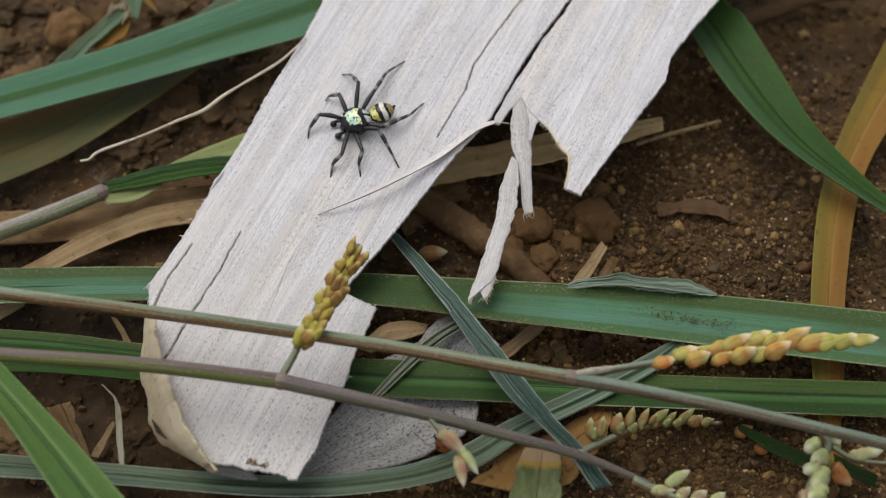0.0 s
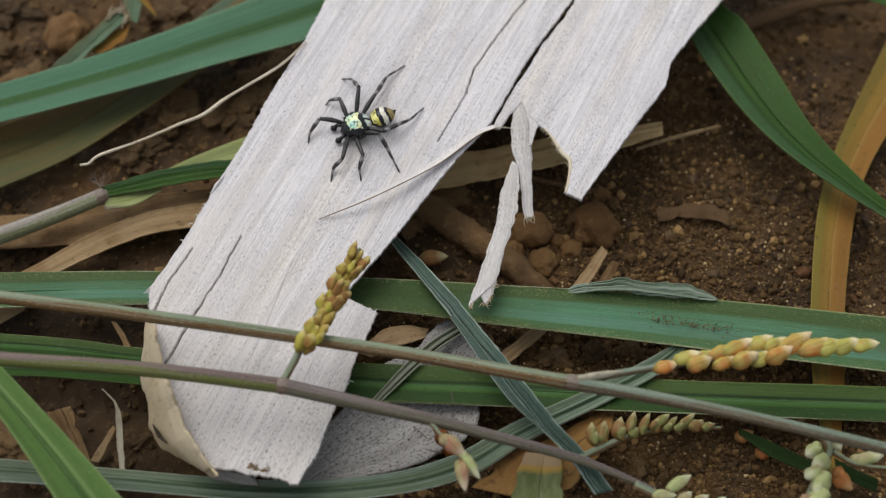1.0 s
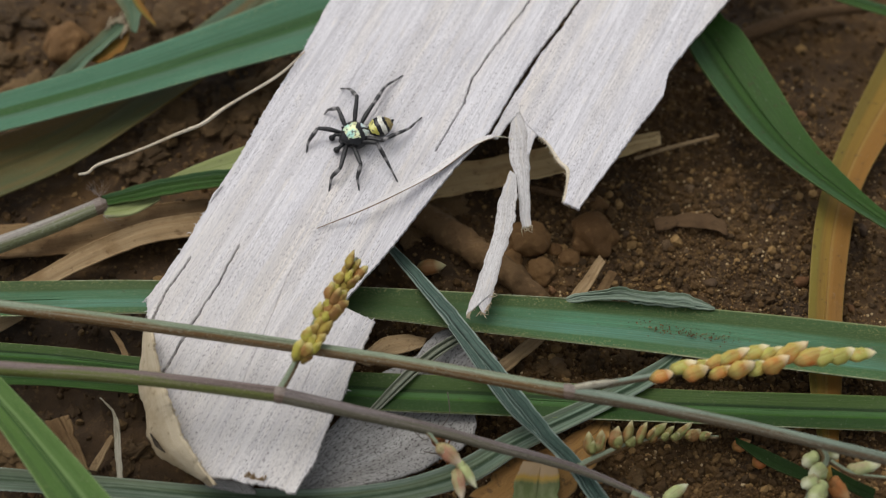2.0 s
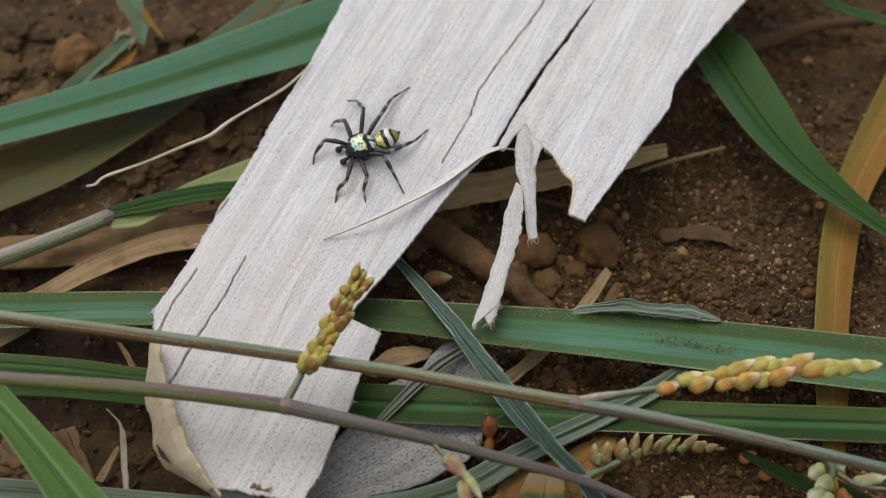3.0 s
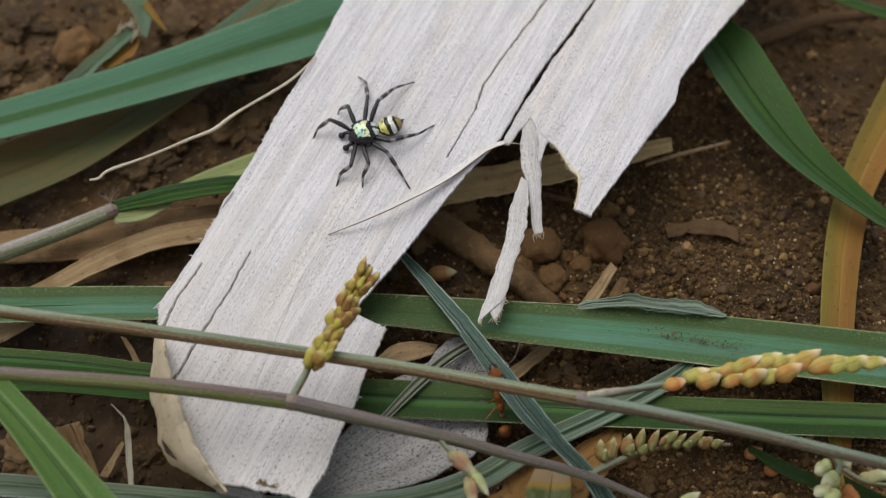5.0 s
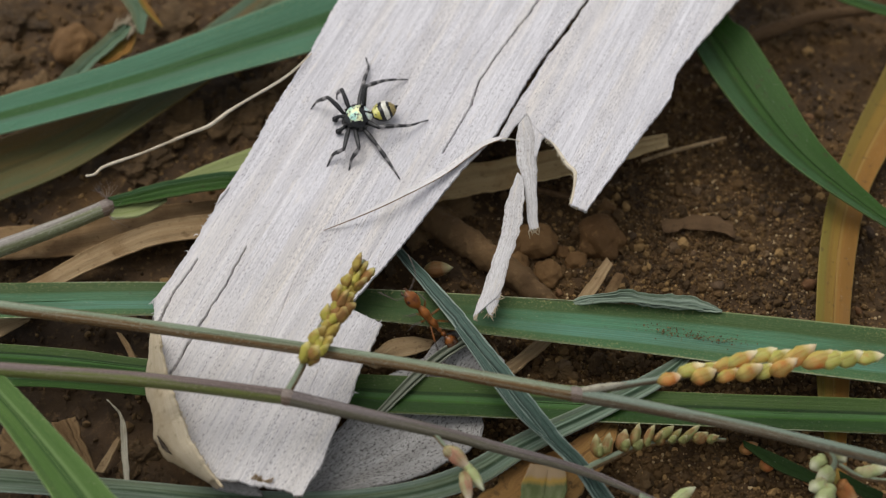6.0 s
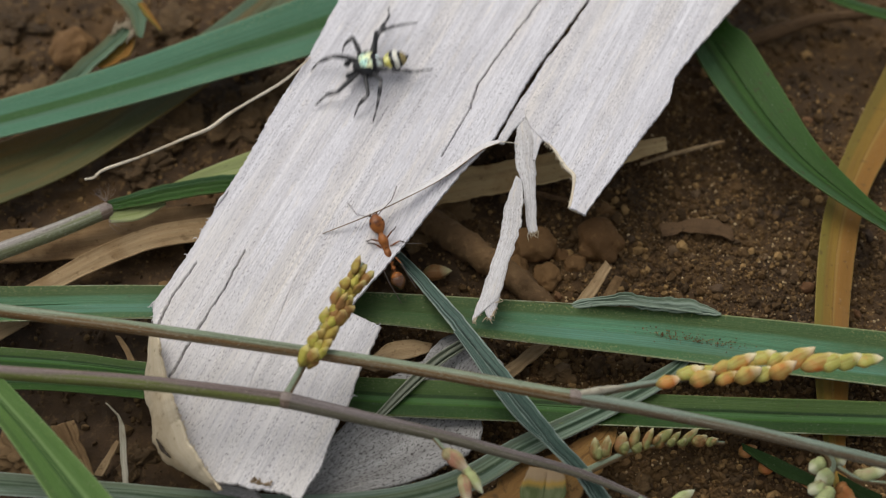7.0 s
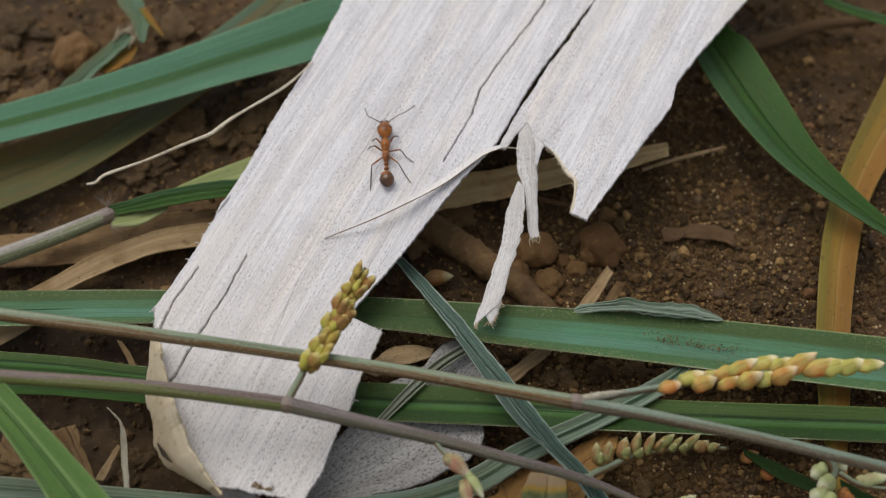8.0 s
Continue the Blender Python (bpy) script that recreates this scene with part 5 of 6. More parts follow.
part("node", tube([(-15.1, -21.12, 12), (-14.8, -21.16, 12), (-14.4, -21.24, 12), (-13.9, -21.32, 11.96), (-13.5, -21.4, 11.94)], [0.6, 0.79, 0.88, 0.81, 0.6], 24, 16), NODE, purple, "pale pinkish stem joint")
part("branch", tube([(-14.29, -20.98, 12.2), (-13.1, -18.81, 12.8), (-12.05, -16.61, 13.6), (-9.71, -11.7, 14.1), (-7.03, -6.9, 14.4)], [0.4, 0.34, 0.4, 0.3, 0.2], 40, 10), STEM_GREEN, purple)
SPIKE_FOOT, SPIKE_TOP = np.array((-12.65, -19.03, 13.6)), np.array((-6.56, -6.9, 15))


def build_upright_spike():
    """Blunt spikelets in two crowded, uneven rows up the branch."""
    r = random.Random(17)
    along = SPIKE_TOP - SPIKE_FOOT
    reach = np.linalg.norm(along)
    along = along / reach
    side = np.cross(along, (0, -0.57, 0.82))
    side /= np.linalg.norm(side)
    front = np.cross(side, along)
    for n in range(34):
        share = 0.01 + 0.82 * n / 33
        row = (-1, 1, 0)[n % 3]
        out = 0.55 * row + r.uniform(-0.18, 0.18)
        foot = SPIKE_FOOT + along * reach * share + side * out * 0.75 + front * r.uniform(-0.5, 0.5)
        lean = along * r.uniform(1.6, 2.4) + side * (out * 0.6 + r.uniform(-0.4, 0.4)) + front * r.uniform(-0.3, 0.7)
        browned = r.random() < (0.5 if row > 0 else 0.1)
        spikelet(purple, tuple(foot), tuple(foot + lean), r.uniform(0.95, 1.45) * (1 - 0.2 * share), SEED_BROWN if browned else SEED_GREEN, r.uniform(0, 6), 0.45, False, 0.5)


build_upright_spike()

# drooping pair on the purple stem
part("branch", tube([(-0.66, -22.93, 9.2), (0.33, -24.18, 9), (1.2, -25.31, 8.8)], [0.35, 0.25, 0.2], 16, 8), STEM_GREEN, purple)
spikelet(purple, (1.09, -25.05, 9), (3.48, -27.27, 8.6), 1.6, SEED_DUSKY, 0.4)
spikelet(purple, (2.84, -26.51, 8.3), (4.76, -29.37, 8), 1.3, SEED_PALE, 0.9)
spikelet(purple, (2.83, -27.36, 8.3), (3.34, -30.68, 8), 1.5, SEED_DUSKY, 1.9)

# low dull spike in shade
low = thing("seed_spike", (15, -24.66, 3), "dull green grass seed spike low over the soil", "seed head", "seed spikes")
part("branch", tube([(14.59, -25.39, 4.2), (16.97, -23.83, 3.6), (20.84, -21.87, 3), (25.53, -20.89, 2.6), (29.57, -20.91, 2.4)], [0.45, 0.4, 0.3, 0.25, 0.2], 40, 10), STEM_GREEN, low)
for a, b, w in [((16.23, -23.61, 3.9), (16.46, -21.1, 4.2), 1.4), ((17.02, -23.41, 4), (17.84, -20.72, 4.2), 1.3), ((18.56, -22.75, 3.7), (19.59, -20.48, 4), 1.4), ((19.87, -22.21, 3.4), (21.02, -19.93, 3.7), 1.2), ((21.14, -22.03, 3.3), (22.3, -19.75, 3.6), 1.2), ((22.34, -21.54, 3.1), (24.17, -19.64, 3.4), 1.5),
                ((23.72, -21.49, 3), (25.07, -20.05, 3.2), 1.2), ((25, -21.3, 2.9), (26.72, -19.73, 3.1), 1.3), ((26.28, -21.33, 2.7), (27.75, -20.02, 2.9), 1.2), ((27.56, -21.27, 2.6), (28.99, -20.35, 2.8), 1.0)]:
    r = random.Random(w * 97 + a[0])
    push = [r.uniform(-0.35, 0.35) for _ in range(3)]
    spikelet(low, a, tuple(q + k for q, k in zip(b, push)), w * r.uniform(0.75, 1.05), SEED_DULL, r.uniform(0, 3))
    spikelet(low, tuple(q - k for q, k in zip(a, push)), tuple(q * 0.6 + p * 0.4 - k * 1.5 for p, q, k in zip(a, b, push)), w * r.uniform(0.5, 0.9), SEED_DULL, r.uniform(0, 3))

# end of the purple stem with pale spikelets
for a, b, w in [((23.01, -28.96, 4.6), (25.65, -27.41, 4.9), 1.3), ((21.57, -29.34, 4.4), (24.08, -29.45, 4.6), 1.2), ((24.06, -30.23, 4.2), (25.56, -29.05, 4.5), 1.2), ((25.49, -30.5, 4), (27.22, -29.32, 4.3), 1.3), ((27.39, -30.54, 3.8), (29, -29.48, 4.1), 1.2)]:
    spikelet(purple, a, b, w, SEED_PALE)
part("branch", tube([(19.92, -28.48, 4.9), (22.12, -29.35, 4.4), (25.92, -30.63, 4), (29.81, -30.94, 3.6)], [0.5, 0.4, 0.3, 0.2], 24, 8), STEM_GREEN, purple)

# pale spike at the foot of the yellow leaf
pale = thing("seed_spike", (40.01, -24.43, 5), "pale green grass seed spike beside a yellow leaf", "seed head", "seed spikes")
part("branch", tube([(38.35, -24.68, 7.6), (39.04, -25.88, 6.6), (37.81, -27.72, 5.4), (36.57, -30.25, 4.4)], [0.4, 0.4, 0.35, 0.3], 30, 8), STEM_GREEN, pale)
for a, b, w in [((39.27, -23.69, 6), (40.37, -25.44, 6.2), 1.9), ((38.6, -25.0, 6), (36.8, -26.1, 6.2), 1.8), ((39.2, -26.3, 6), (37.2, -27.4, 6.3), 1.9), ((38.2, -27.4, 6), (36.4, -28.5, 6.2), 1.8), ((38.7, -27.9, 5.8), (37.1, -30.2, 6), 2.0), ((38.4, -29.7, 5.6), (36.4, -31.3, 5.8), 2.0), ((38.9, -25.2, 5.6), (40.6, -24.2, 5.8), 1.3), ((41.26, -26.48, 5.6), (44.7, -25.74, 5.6), 1.4), ((36.6, -29.9, 5.5), (36.2, -31.6, 5.5), 1.6)]:
    spikelet(pale, a, b, w, SEED_PALE, a[0], 0.3, True, 0.4)
spikelet(pale, (39.6, -26.9, 4.6), (41.4, -28.9, 4.4), 1.9, SEED_RIPE, 0.5, 0.3)
part("branch", tube([(39.59, -25.67, 6.2), (41.78, -26.72, 5.6), (45.14, -27.01, 5.2)], [0.3, 0.25, 0.2], 16, 8), STEM_GREEN, pale)

for a, b, w in [((31.32, -20.88, -0.1), (33.33, -20.13, 0.2), 1.5), ((33.19, -22.82, -0.1), (35.09, -21.94, 0.2), 1.6), ((37.64, -23.33, 0.4), (38.08, -25.23, 0.4), 1.3)]:
    ob = part("fallen_spikelet", turned(egg((Vector(b) - Vector(a)).length, w, w * 0.85), aim(a, b)), SEED_RIPE)
    tagged(ob, "fallen orange grass spikelet on the soil" if w > 1.6 else "fallen pale grass spikelet on the soil", "seed", "fallen spikelets")
ob = part("fallen_spikelet", turned(egg(3.4, 1.9, 1.7), aim((-1.36, 1.03, 0.8), (2.24, 1.41, 0.9))), SEED_DULL)
tagged(ob, "fallen green spikelet in the sheath's shade", "seed", "fallen spikelets")

# stem with a hairy joint
joint = thing("jointed_grass_stem", (-48.3, 1.92, 3), "purple-grey grass stem with a hairy joint and young leaves", "grass stem")
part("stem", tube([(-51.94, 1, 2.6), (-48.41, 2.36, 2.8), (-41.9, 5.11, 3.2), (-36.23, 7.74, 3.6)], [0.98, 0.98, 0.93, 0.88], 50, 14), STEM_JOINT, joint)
part("node", tube([(-37.0, 7.37, 3.53), (-36.6, 7.55, 3.57), (-36.2, 7.73, 3.61), (-35.6, 8.0, 3.66)], [0.86, 0.94, 0.9, 0.45], 20, 16), NODE, joint, "pale hairy stem joint")
part("young_leaf", band([(-36.3, 8.76, 3.9), (-31.7, 10.26, 4.2), (-26.75, 11.53, 4.4), (-19.85, 12.25, 4.5)], [(-35.72, 7.52, 3.9), (-31.19, 8.23, 4.2), (-25.32, 9.33, 4.4), (-19.7, 9.8, 4.5)], 60, 21, 0.18, 0.13, ragged=0.03, pleats=3), DEEP, joint, "dark green young leaf")
part("young_leaf", band([(-29.97, 11.03, 3.6), (-26.3, 13.03, 3.9), (-19.48, 16.19, 4.2)], [(-28.69, 10.87, 3.6), (-24.91, 11.44, 3.9), (-19.26, 12.64, 4.2)], 30, 7, 0.18, 0.1), PALE_LEAF, joint, "pale yellow-green young leaf")
part("young_leaf", band([(-36.13, 7.43, 3.6), (-32.88, 8.44, 3.5), (-29.94, 9.13, 3.4)], [(-35.6, 6.04, 3.6), (-32.56, 6.58, 3.5), (-29.77, 8.66, 3.4)], 30, 7, 0.18, 0.1), PALE_LEAF, joint, "pale yellow-green leaf sheath")
hairs(joint, (-36.37, 8.5, 4.2), (-0.2, 0.5, 0.3), 20, 2.0, 5)
hairs(joint, (-35.79, 6.06, 4), (0.9, -0.3, 0.1), 12, 2.4, 6)


# ---- stones and crumbs ----
def stone(x, y, radius, seed, label, name="stone", squash=(1.1, 0.95, 0.75), sink=0.35):
    shape = lump(radius, seed, 0.2 if name == "stone" else 0.75, 4 if name == "stone" else 5, squash, 0.03 if name == "stone" else 0.13)
    z = float(ground_height(np.array(x), np.array(y))) + radius * squash[2] * (1 - 2 * sink)
    ob = part(name, (shape[0], shape[1]), STONE if name == "stone" else CLOD)
    ob.location = Vector((x, y, z)) * MM
    ob.rotation_euler = (0, 0, seed * 1.7)
    return tagged(ob, label, "stone" if name == "stone" else "soil clod", "stones on the soil" if name == "stone" else "soil clods")


for (x, y, _), r, k in [((18.74, 6.3, 0), 2.6, 1), ((11.25, 5.68, 0), 2.3, 2), ((12.53, 1.27, 0), 1.6, 3), ((15.75, 3.38, 0), 1.2, 4), ((19.65, 11.01, 0), 1.0, 5), ((9.01, 2.62, 0), 1.5, 6), ((14.24, 4.76, 0), 0.9, 7), ((-44.47, 35.61, 0), 2.8, 23)]:
    stone(x, y, r, k, "rounded reddish-brown stone on damp soil")
for (x, y, _), r, k in [((-51.77, 40.75, 0), 3.0, 31), ((-52.41, 33.32, 0), 2.6, 30), ((-47.67, 28.83, 0), 2.6, 32), ((-24.4, 25.32, 0), 2.2, 33), ((-31.64, 38.86, 0), 3.0, 34), ((-30.16, 22.31, 0), 3.6, 48), ((-23.99, 24.28, 0), 3.2, 49), ((-34.12, 16.85, 0), 2.8, 50), ((-19.18, 27.95, 0), 3.0, 54), ((-2.67, 7.38, 0), 2.6, 45), ((1.03, 10.37, 0), 2.4, 46), ((-5.27, 3.38, 0), 2.2, 47), ((12.96, -10.44, 0), 1.5, 35), ((17.85, -9.05, 0), 1.6, 36), ((21.42, -9.75, 0), 1.6, 37), ((-47.08, 1.87, 0), 1.0, 38), ((20.97, -24.4, 0), 1.8, 39), ((42.12, 37.93, 0), 2.2, 40), ((34.76, 27.07, 0), 1.7, 41), ((-42.11, -19.89, 0), 2.4, 42), ((-30.93, -21.19, 0), 2.0, 43), ((-22.05, -7.63, 0), 2.2, 44)]:
    stone(x, y, r * 0.8, k, "dark brown crumbly soil clod", "soil_clod", (1.25, 1.0, 0.5), 0.5)


PEBBLES = [grain_material("pale_pebble", (0.07, 0.042, 0.02), (0.15, 0.092, 0.045), (0.27, 0.18, 0.095)), grain_material("dark_pebble", (0.03, 0.018, 0.01), (0.075, 0.045, 0.022), (0.13, 0.08, 0.04)), grain_material("rusty_pebble", (0.09, 0.04, 0.014), (0.17, 0.08, 0.028), (0.24, 0.13, 0.06))]
PEBBLE_SHAPES = [lump(1.0, k, 0.45, 2, (1.1, 0.95, 0.75)) for k in (51, 52, 53)]


def build_pebbles():
    """Small single stones on the open soil."""
    rnd = random.Random(12)
    kinds = (("pale tan pebble on damp soil", 0), ("dark brown pebble on damp soil", 1), ("rusty brown pebble on damp soil", 2))
    for n in range(100):
        x, y = (rnd.uniform(8, 50), rnd.uniform(-26, 24)) if n < 62 else (rnd.uniform(-52, 8), rnd.uniform(-26, 40))
        label, k = kinds[rnd.choice((0, 0, 1, 2))]
        r = rnd.uniform(0.2, 0.5) + 0.45 * rnd.random() ** 6
        v, f = PEBBLE_SHAPES[n % 3]
        ob = part("pebble", (v * r, f), PEBBLES[k])
        z = float(ground_height(np.array(x), np.array(y)))
        ob.location = Vector((x, y, z + r * 0.3)) * MM
        ob.rotation_euler = (rnd.uniform(-0.4, 0.4), rnd.uniform(-0.4, 0.4), rnd.uniform(0, 6))
        tagged(ob, label, "pebble", "pebbles on the soil")


build_pebbles()


def build_leaf_grit():
    """Soil grit lying on the long dusty leaf."""
    rnd = np.random.RandomState(8)
    base, faces = lump(1.0, 2, 0.3, 1)
    verts, out = [], []
    a, b = np.array((22.83, -8.75, 4.3)), np.array((32.14, -10.36, 4.22))
    for i in range(260):
        t = np.clip(rnd.choice((0.2, 0.75)) + rnd.normal(0, 0.2), -0.6, 1.5)
        p = a + (b - a) * t + np.array((0, rnd.normal(0, 0.35), rnd.uniform(-0.02, 0.06)))
        verts.append(base * np.array((1, 1, 0.5)) * (0.035 + 0.08 * rnd.rand() ** 2) + p)
        out.append(np.array(faces) + i * len(base))
    ob = part("leaf_grit", (np.concatenate(verts), np.concatenate(out).tolist()), GRIT, smooth=False)
    tagged(ob, "specks of soil grit on a dusty grass leaf", "grit", kind="stuff")


build_leaf_grit()


def build_crumbs():
    """Loose crumbs strewn over the soil, thickest on the open patch."""
    rnd = np.random.RandomState(4)
    base, faces = lump(1.0, 2, 0.3, 1)
    faces = np.array(faces)
    verts, out = [], []
    count = 13000
    x = rnd.uniform(-72, 72, count)
    y = rnd.uniform(-45, 68, count)
    open_x, open_y = rnd.normal(30, 15, 7000), rnd.normal(4, 16, 7000)
    front_x, front_y = rnd.uniform(-5, 48, 7500), rnd.uniform(-34, -8, 7500)
    x, y = np.r_[x, open_x, front_x], np.r_[y, open_y, front_y]
    r = 0.10 + 0.30 * rnd.rand(len(x)) ** 2.5 + 0.5 * rnd.rand(len(x)) ** 18
    z = ground_height(x, y) + r * 0.25
    for i in range(len(x)):
        q = Euler((rnd.rand() * 6, rnd.rand() * 6, rnd.rand() * 6)).to_matrix()
        v = base * (r[i] * (0.75 + 0.5 * rnd.rand(3)))
        verts.append(v @ np.array(q).T + (x[i], y[i], z[i]))
        out.append(faces + i * len(base))
    ob = part("soil_crumbs", (np.concatenate(verts), np.concatenate(out).tolist()), GRIT, smooth=False)
    return tagged(ob, "loose brown soil crumbs and pale grit", "soil crumbs", kind="stuff")


build_crumbs()


def build_grains():
    """Fine grains on the open soil, smaller than the crumbs."""
    rnd = np.random.RandomState(6)
    base, faces = lump(1.0, 3, 0.25, 0)
    faces = np.array(faces)
    count = 19000
    x, y = np.r_[rnd.normal(32, 14, 11000), rnd.uniform(-8, 50, 8000)], np.r_[rnd.normal(6, 15, 11000), rnd.uniform(-34, -4, 8000)]
    r = 0.06 + 0.15 * rnd.rand(count) ** 2.5
    z = ground_height(x, y) + r * 0.4
    spin = rnd.rand(count, 3) * 6
    verts = [base @ np.array(Euler(spin[i]).to_matrix()).T * r[i] + (x[i], y[i], z[i]) for i in range(count)]
    out = [faces + i * len(base) for i in range(count)]
    ob = part("soil_grains", (np.concatenate(verts), np.concatenate(out).tolist()), GRAINS, smooth=False)
    return tagged(ob, "fine pale and brown soil grains", "soil grains", kind="stuff")


build_grains()


# ---- the jumping spider (its own space: x ahead, z up) ----
def scales(v, f, keep, grow, lift):
    """A thin shell over the faces whose middles pass keep()."""
    faces = [q for q in f if len(q) == 4 and keep(np.mean([v[i] for i in q], 0))]
    used = sorted({i for q in faces for i in q})
    index = {i: n for n, i in enumerate(used)}
    return v[used] * np.array(grow) + np.array((0, 0, lift)), [tuple(index[i] for i in q) for q in faces]


def build_spider():
    s = thing("jumping_spider", (0, 0, 0), "small black jumping spider with metallic green and gold scales", "spider")
    v, f, uv = egg(3.25, 3.35, 2.15, 60, 56, 1.0)
    v = v * np.array((1.1, 1.05, 1.05))
    at = pose(-2.1, 0.1, 1.25)
    head = part("cephalothorax", turned((v, f, uv), at), BLACK, s, local=True)
    front = scales(v, f, lambda c: 1.5 < c[0] + 0.2 * abs(c[1]) + 0.3 * noise.noise(Vector(c) * 1.9) < 2.8 and c[2] > 0.12 and abs(c[1]) < 1.18 - 0.12 * c[0] + 0.25 * noise.noise(Vector(c) * 2.3), (1, 1.025, 1.03), 0.01)
    part("scale_patch", turned(front, at), GLINT, head, "pale iridescent green head scales", local=True)
    for sign in (-1, 1):
        rear = scales(v, f, lambda c: 0.22 < c[0] + 0.2 * abs(c[1]) < 0.95 and c[2] > 0.1 and 0.16 < sign * c[1] < 0.85, (1, 1.03, 1.04), 0.01)
        part("rear_spot", turned(rear, at), PEARL, head, "pale spot behind the head", local=True)
    for x, y, r in ((0.0, -1.12, 0.17), (0.0, 1.12, 0.17), (0.7, -0.92, 0.15), (0.7, 0.92, 0.15)):
        part("eye", turned(lump(r, 1, 0.0, 2), pose(x, y, 1.82)), BLACK, head, local=True)
    for y in (-0.3, 0.3):
        part("front_eye", turned(lump(0.27, 1, 0.0, 2), pose(1.08, y, 1.4)), BLACK, head, local=True)
    part("waist", turned(egg(0.8, 0.6, 0.6, 10, 8, 1.0), pose(-2.05, 0, 1.05)), BLACK, s, local=True)
    v, f, uv = egg(3.1, 2.4, 1.9, 30, 40, 1.0)
    at = aim((-1.7, 0.15, 1.25), (-4.75, 0.1, 1.5))
    root = part("abdomen", turned((v, f, uv), at), BLACK, s, local=True)
    for name, a, b, m, low in (("gold_band", 0.34, 0.98, GOLD, 0.22), ("cream_band", 1.46, 1.96, CREAM, 0.05), ("tail_hair", 2.28, 2.86, OCHRE, -0.3)):
        shell = scales(v, f, lambda c: a + 0.12 * abs(c[1]) < c[0] < b + 0.16 * abs(c[1]) and c[2] > low, (1, 1.03, 1.035), 0.01)
        part(name, turned(shell, at), m, root, local=True)
    part("spinneret", tube([(-4.5, -0.1, 1.45), (-4.95, -0.12, 1.5)], [0.2, 0.08], 6, 8), BLACK, root, local=True)
    for y in (-0.85, 0.85):
        palp = part("palp", tube([(0.9, y * 0.5, 0.9), (1.5, y * 0.95, 1.05), (2.0, y, 0.7)], [0.17, 0.2, 0.26], 12, 8), BLACK, s, local=True)
        part("palp_bulb", turned(lump(0.38, 4, 0.08, 2), pose(2.05, y, 0.65)), BLACK, palp, local=True)
    for y in (-0.28, 0.28):
        part("jaw", turned(egg(0.9, 0.5, 0.6, 10, 8, 1.0), aim((1.0, y, 0.95), (1.35, y, 0.2))), BLACK, s, local=True)
    return s


SPIDER_LEGS = [  # hip, knee, ankle, foot
    [(1.00, -1.05, 0.95), (3.26, -1.87, 1.75), (4.69, -1.15, 0.75), (5.26, -0.18, 0.08)],
    [(0.27, -1.05, 0.95), (0.38, -3.59, 1.75), (1.38, -4.48, 0.75), (1.91, -4.45, 0.08)],
    [(-0.59, -1.05, 0.95), (-1.94, -3.68, 2.7), (-1.71, -6.09, 1.1), (-0.89, -7.25, 0.08)],
    [(-1.27, -1.05, 0.95), (-3.32, -2.66, 1.75), (-5.62, -5.25, 0.75), (-8.04, -6.43, 0.08)],
    [(0.81, 0.82, 0.95), (2.50, 3.92, 1.75), (3.70, 4.17, 0.75), (4.50, 5.50, 0.08)],
    [(0.26, 1.05, 0.95), (0.31, 4.29, 1.75), (1.07, 5.17, 0.75), (1.33, 6.39, 0.08)],
    [(-0.48, 1.05, 0.95), (-2.04, 3.00, 2.8), (-2.53, 4.60, 1.2), (-2.92, 6.77, 0.08)],
    [(-0.94, 0.62, 0.95), (-2.82, 2.20, 1.75), (-6.13, 1.06, 0.75), (-8.14, -0.28, 0.08)],
]


def spider_leg(spider, joints):
    """One leg hung from its hip; the shin turns on the knee."""
    p = [np.array(q) - np.array(joints[0]) for q in joints]
    arch = np.array((0, 0, 0.15))
    leg = part("leg", tube([p[0], p[1] * 0.5 + arch, p[1]], [0.19, 0.28, 0.2], 18, 10), LEG_UPPER, spider, local=True)
    leg.location = Vector(joints[0]) * MM
    q = [k - p[1] for k in p]
    shin = part("shin", tube([q[1], q[1] * 0.5 + q[2] * 0.5 + arch * 0.5, q[2], q[2] * 0.4 + q[3] * 0.6 + arch * 0.2, q[3]], [0.21, 0.25, 0.17, 0.115, 0.07], 30, 9), LEG, leg, local=True)
    shin.location = Vector(p[1]) * MM
    return leg, shin


spider = build_spider()
legs = [spider_leg(spider, j) for j in SPIDER_LEGS]


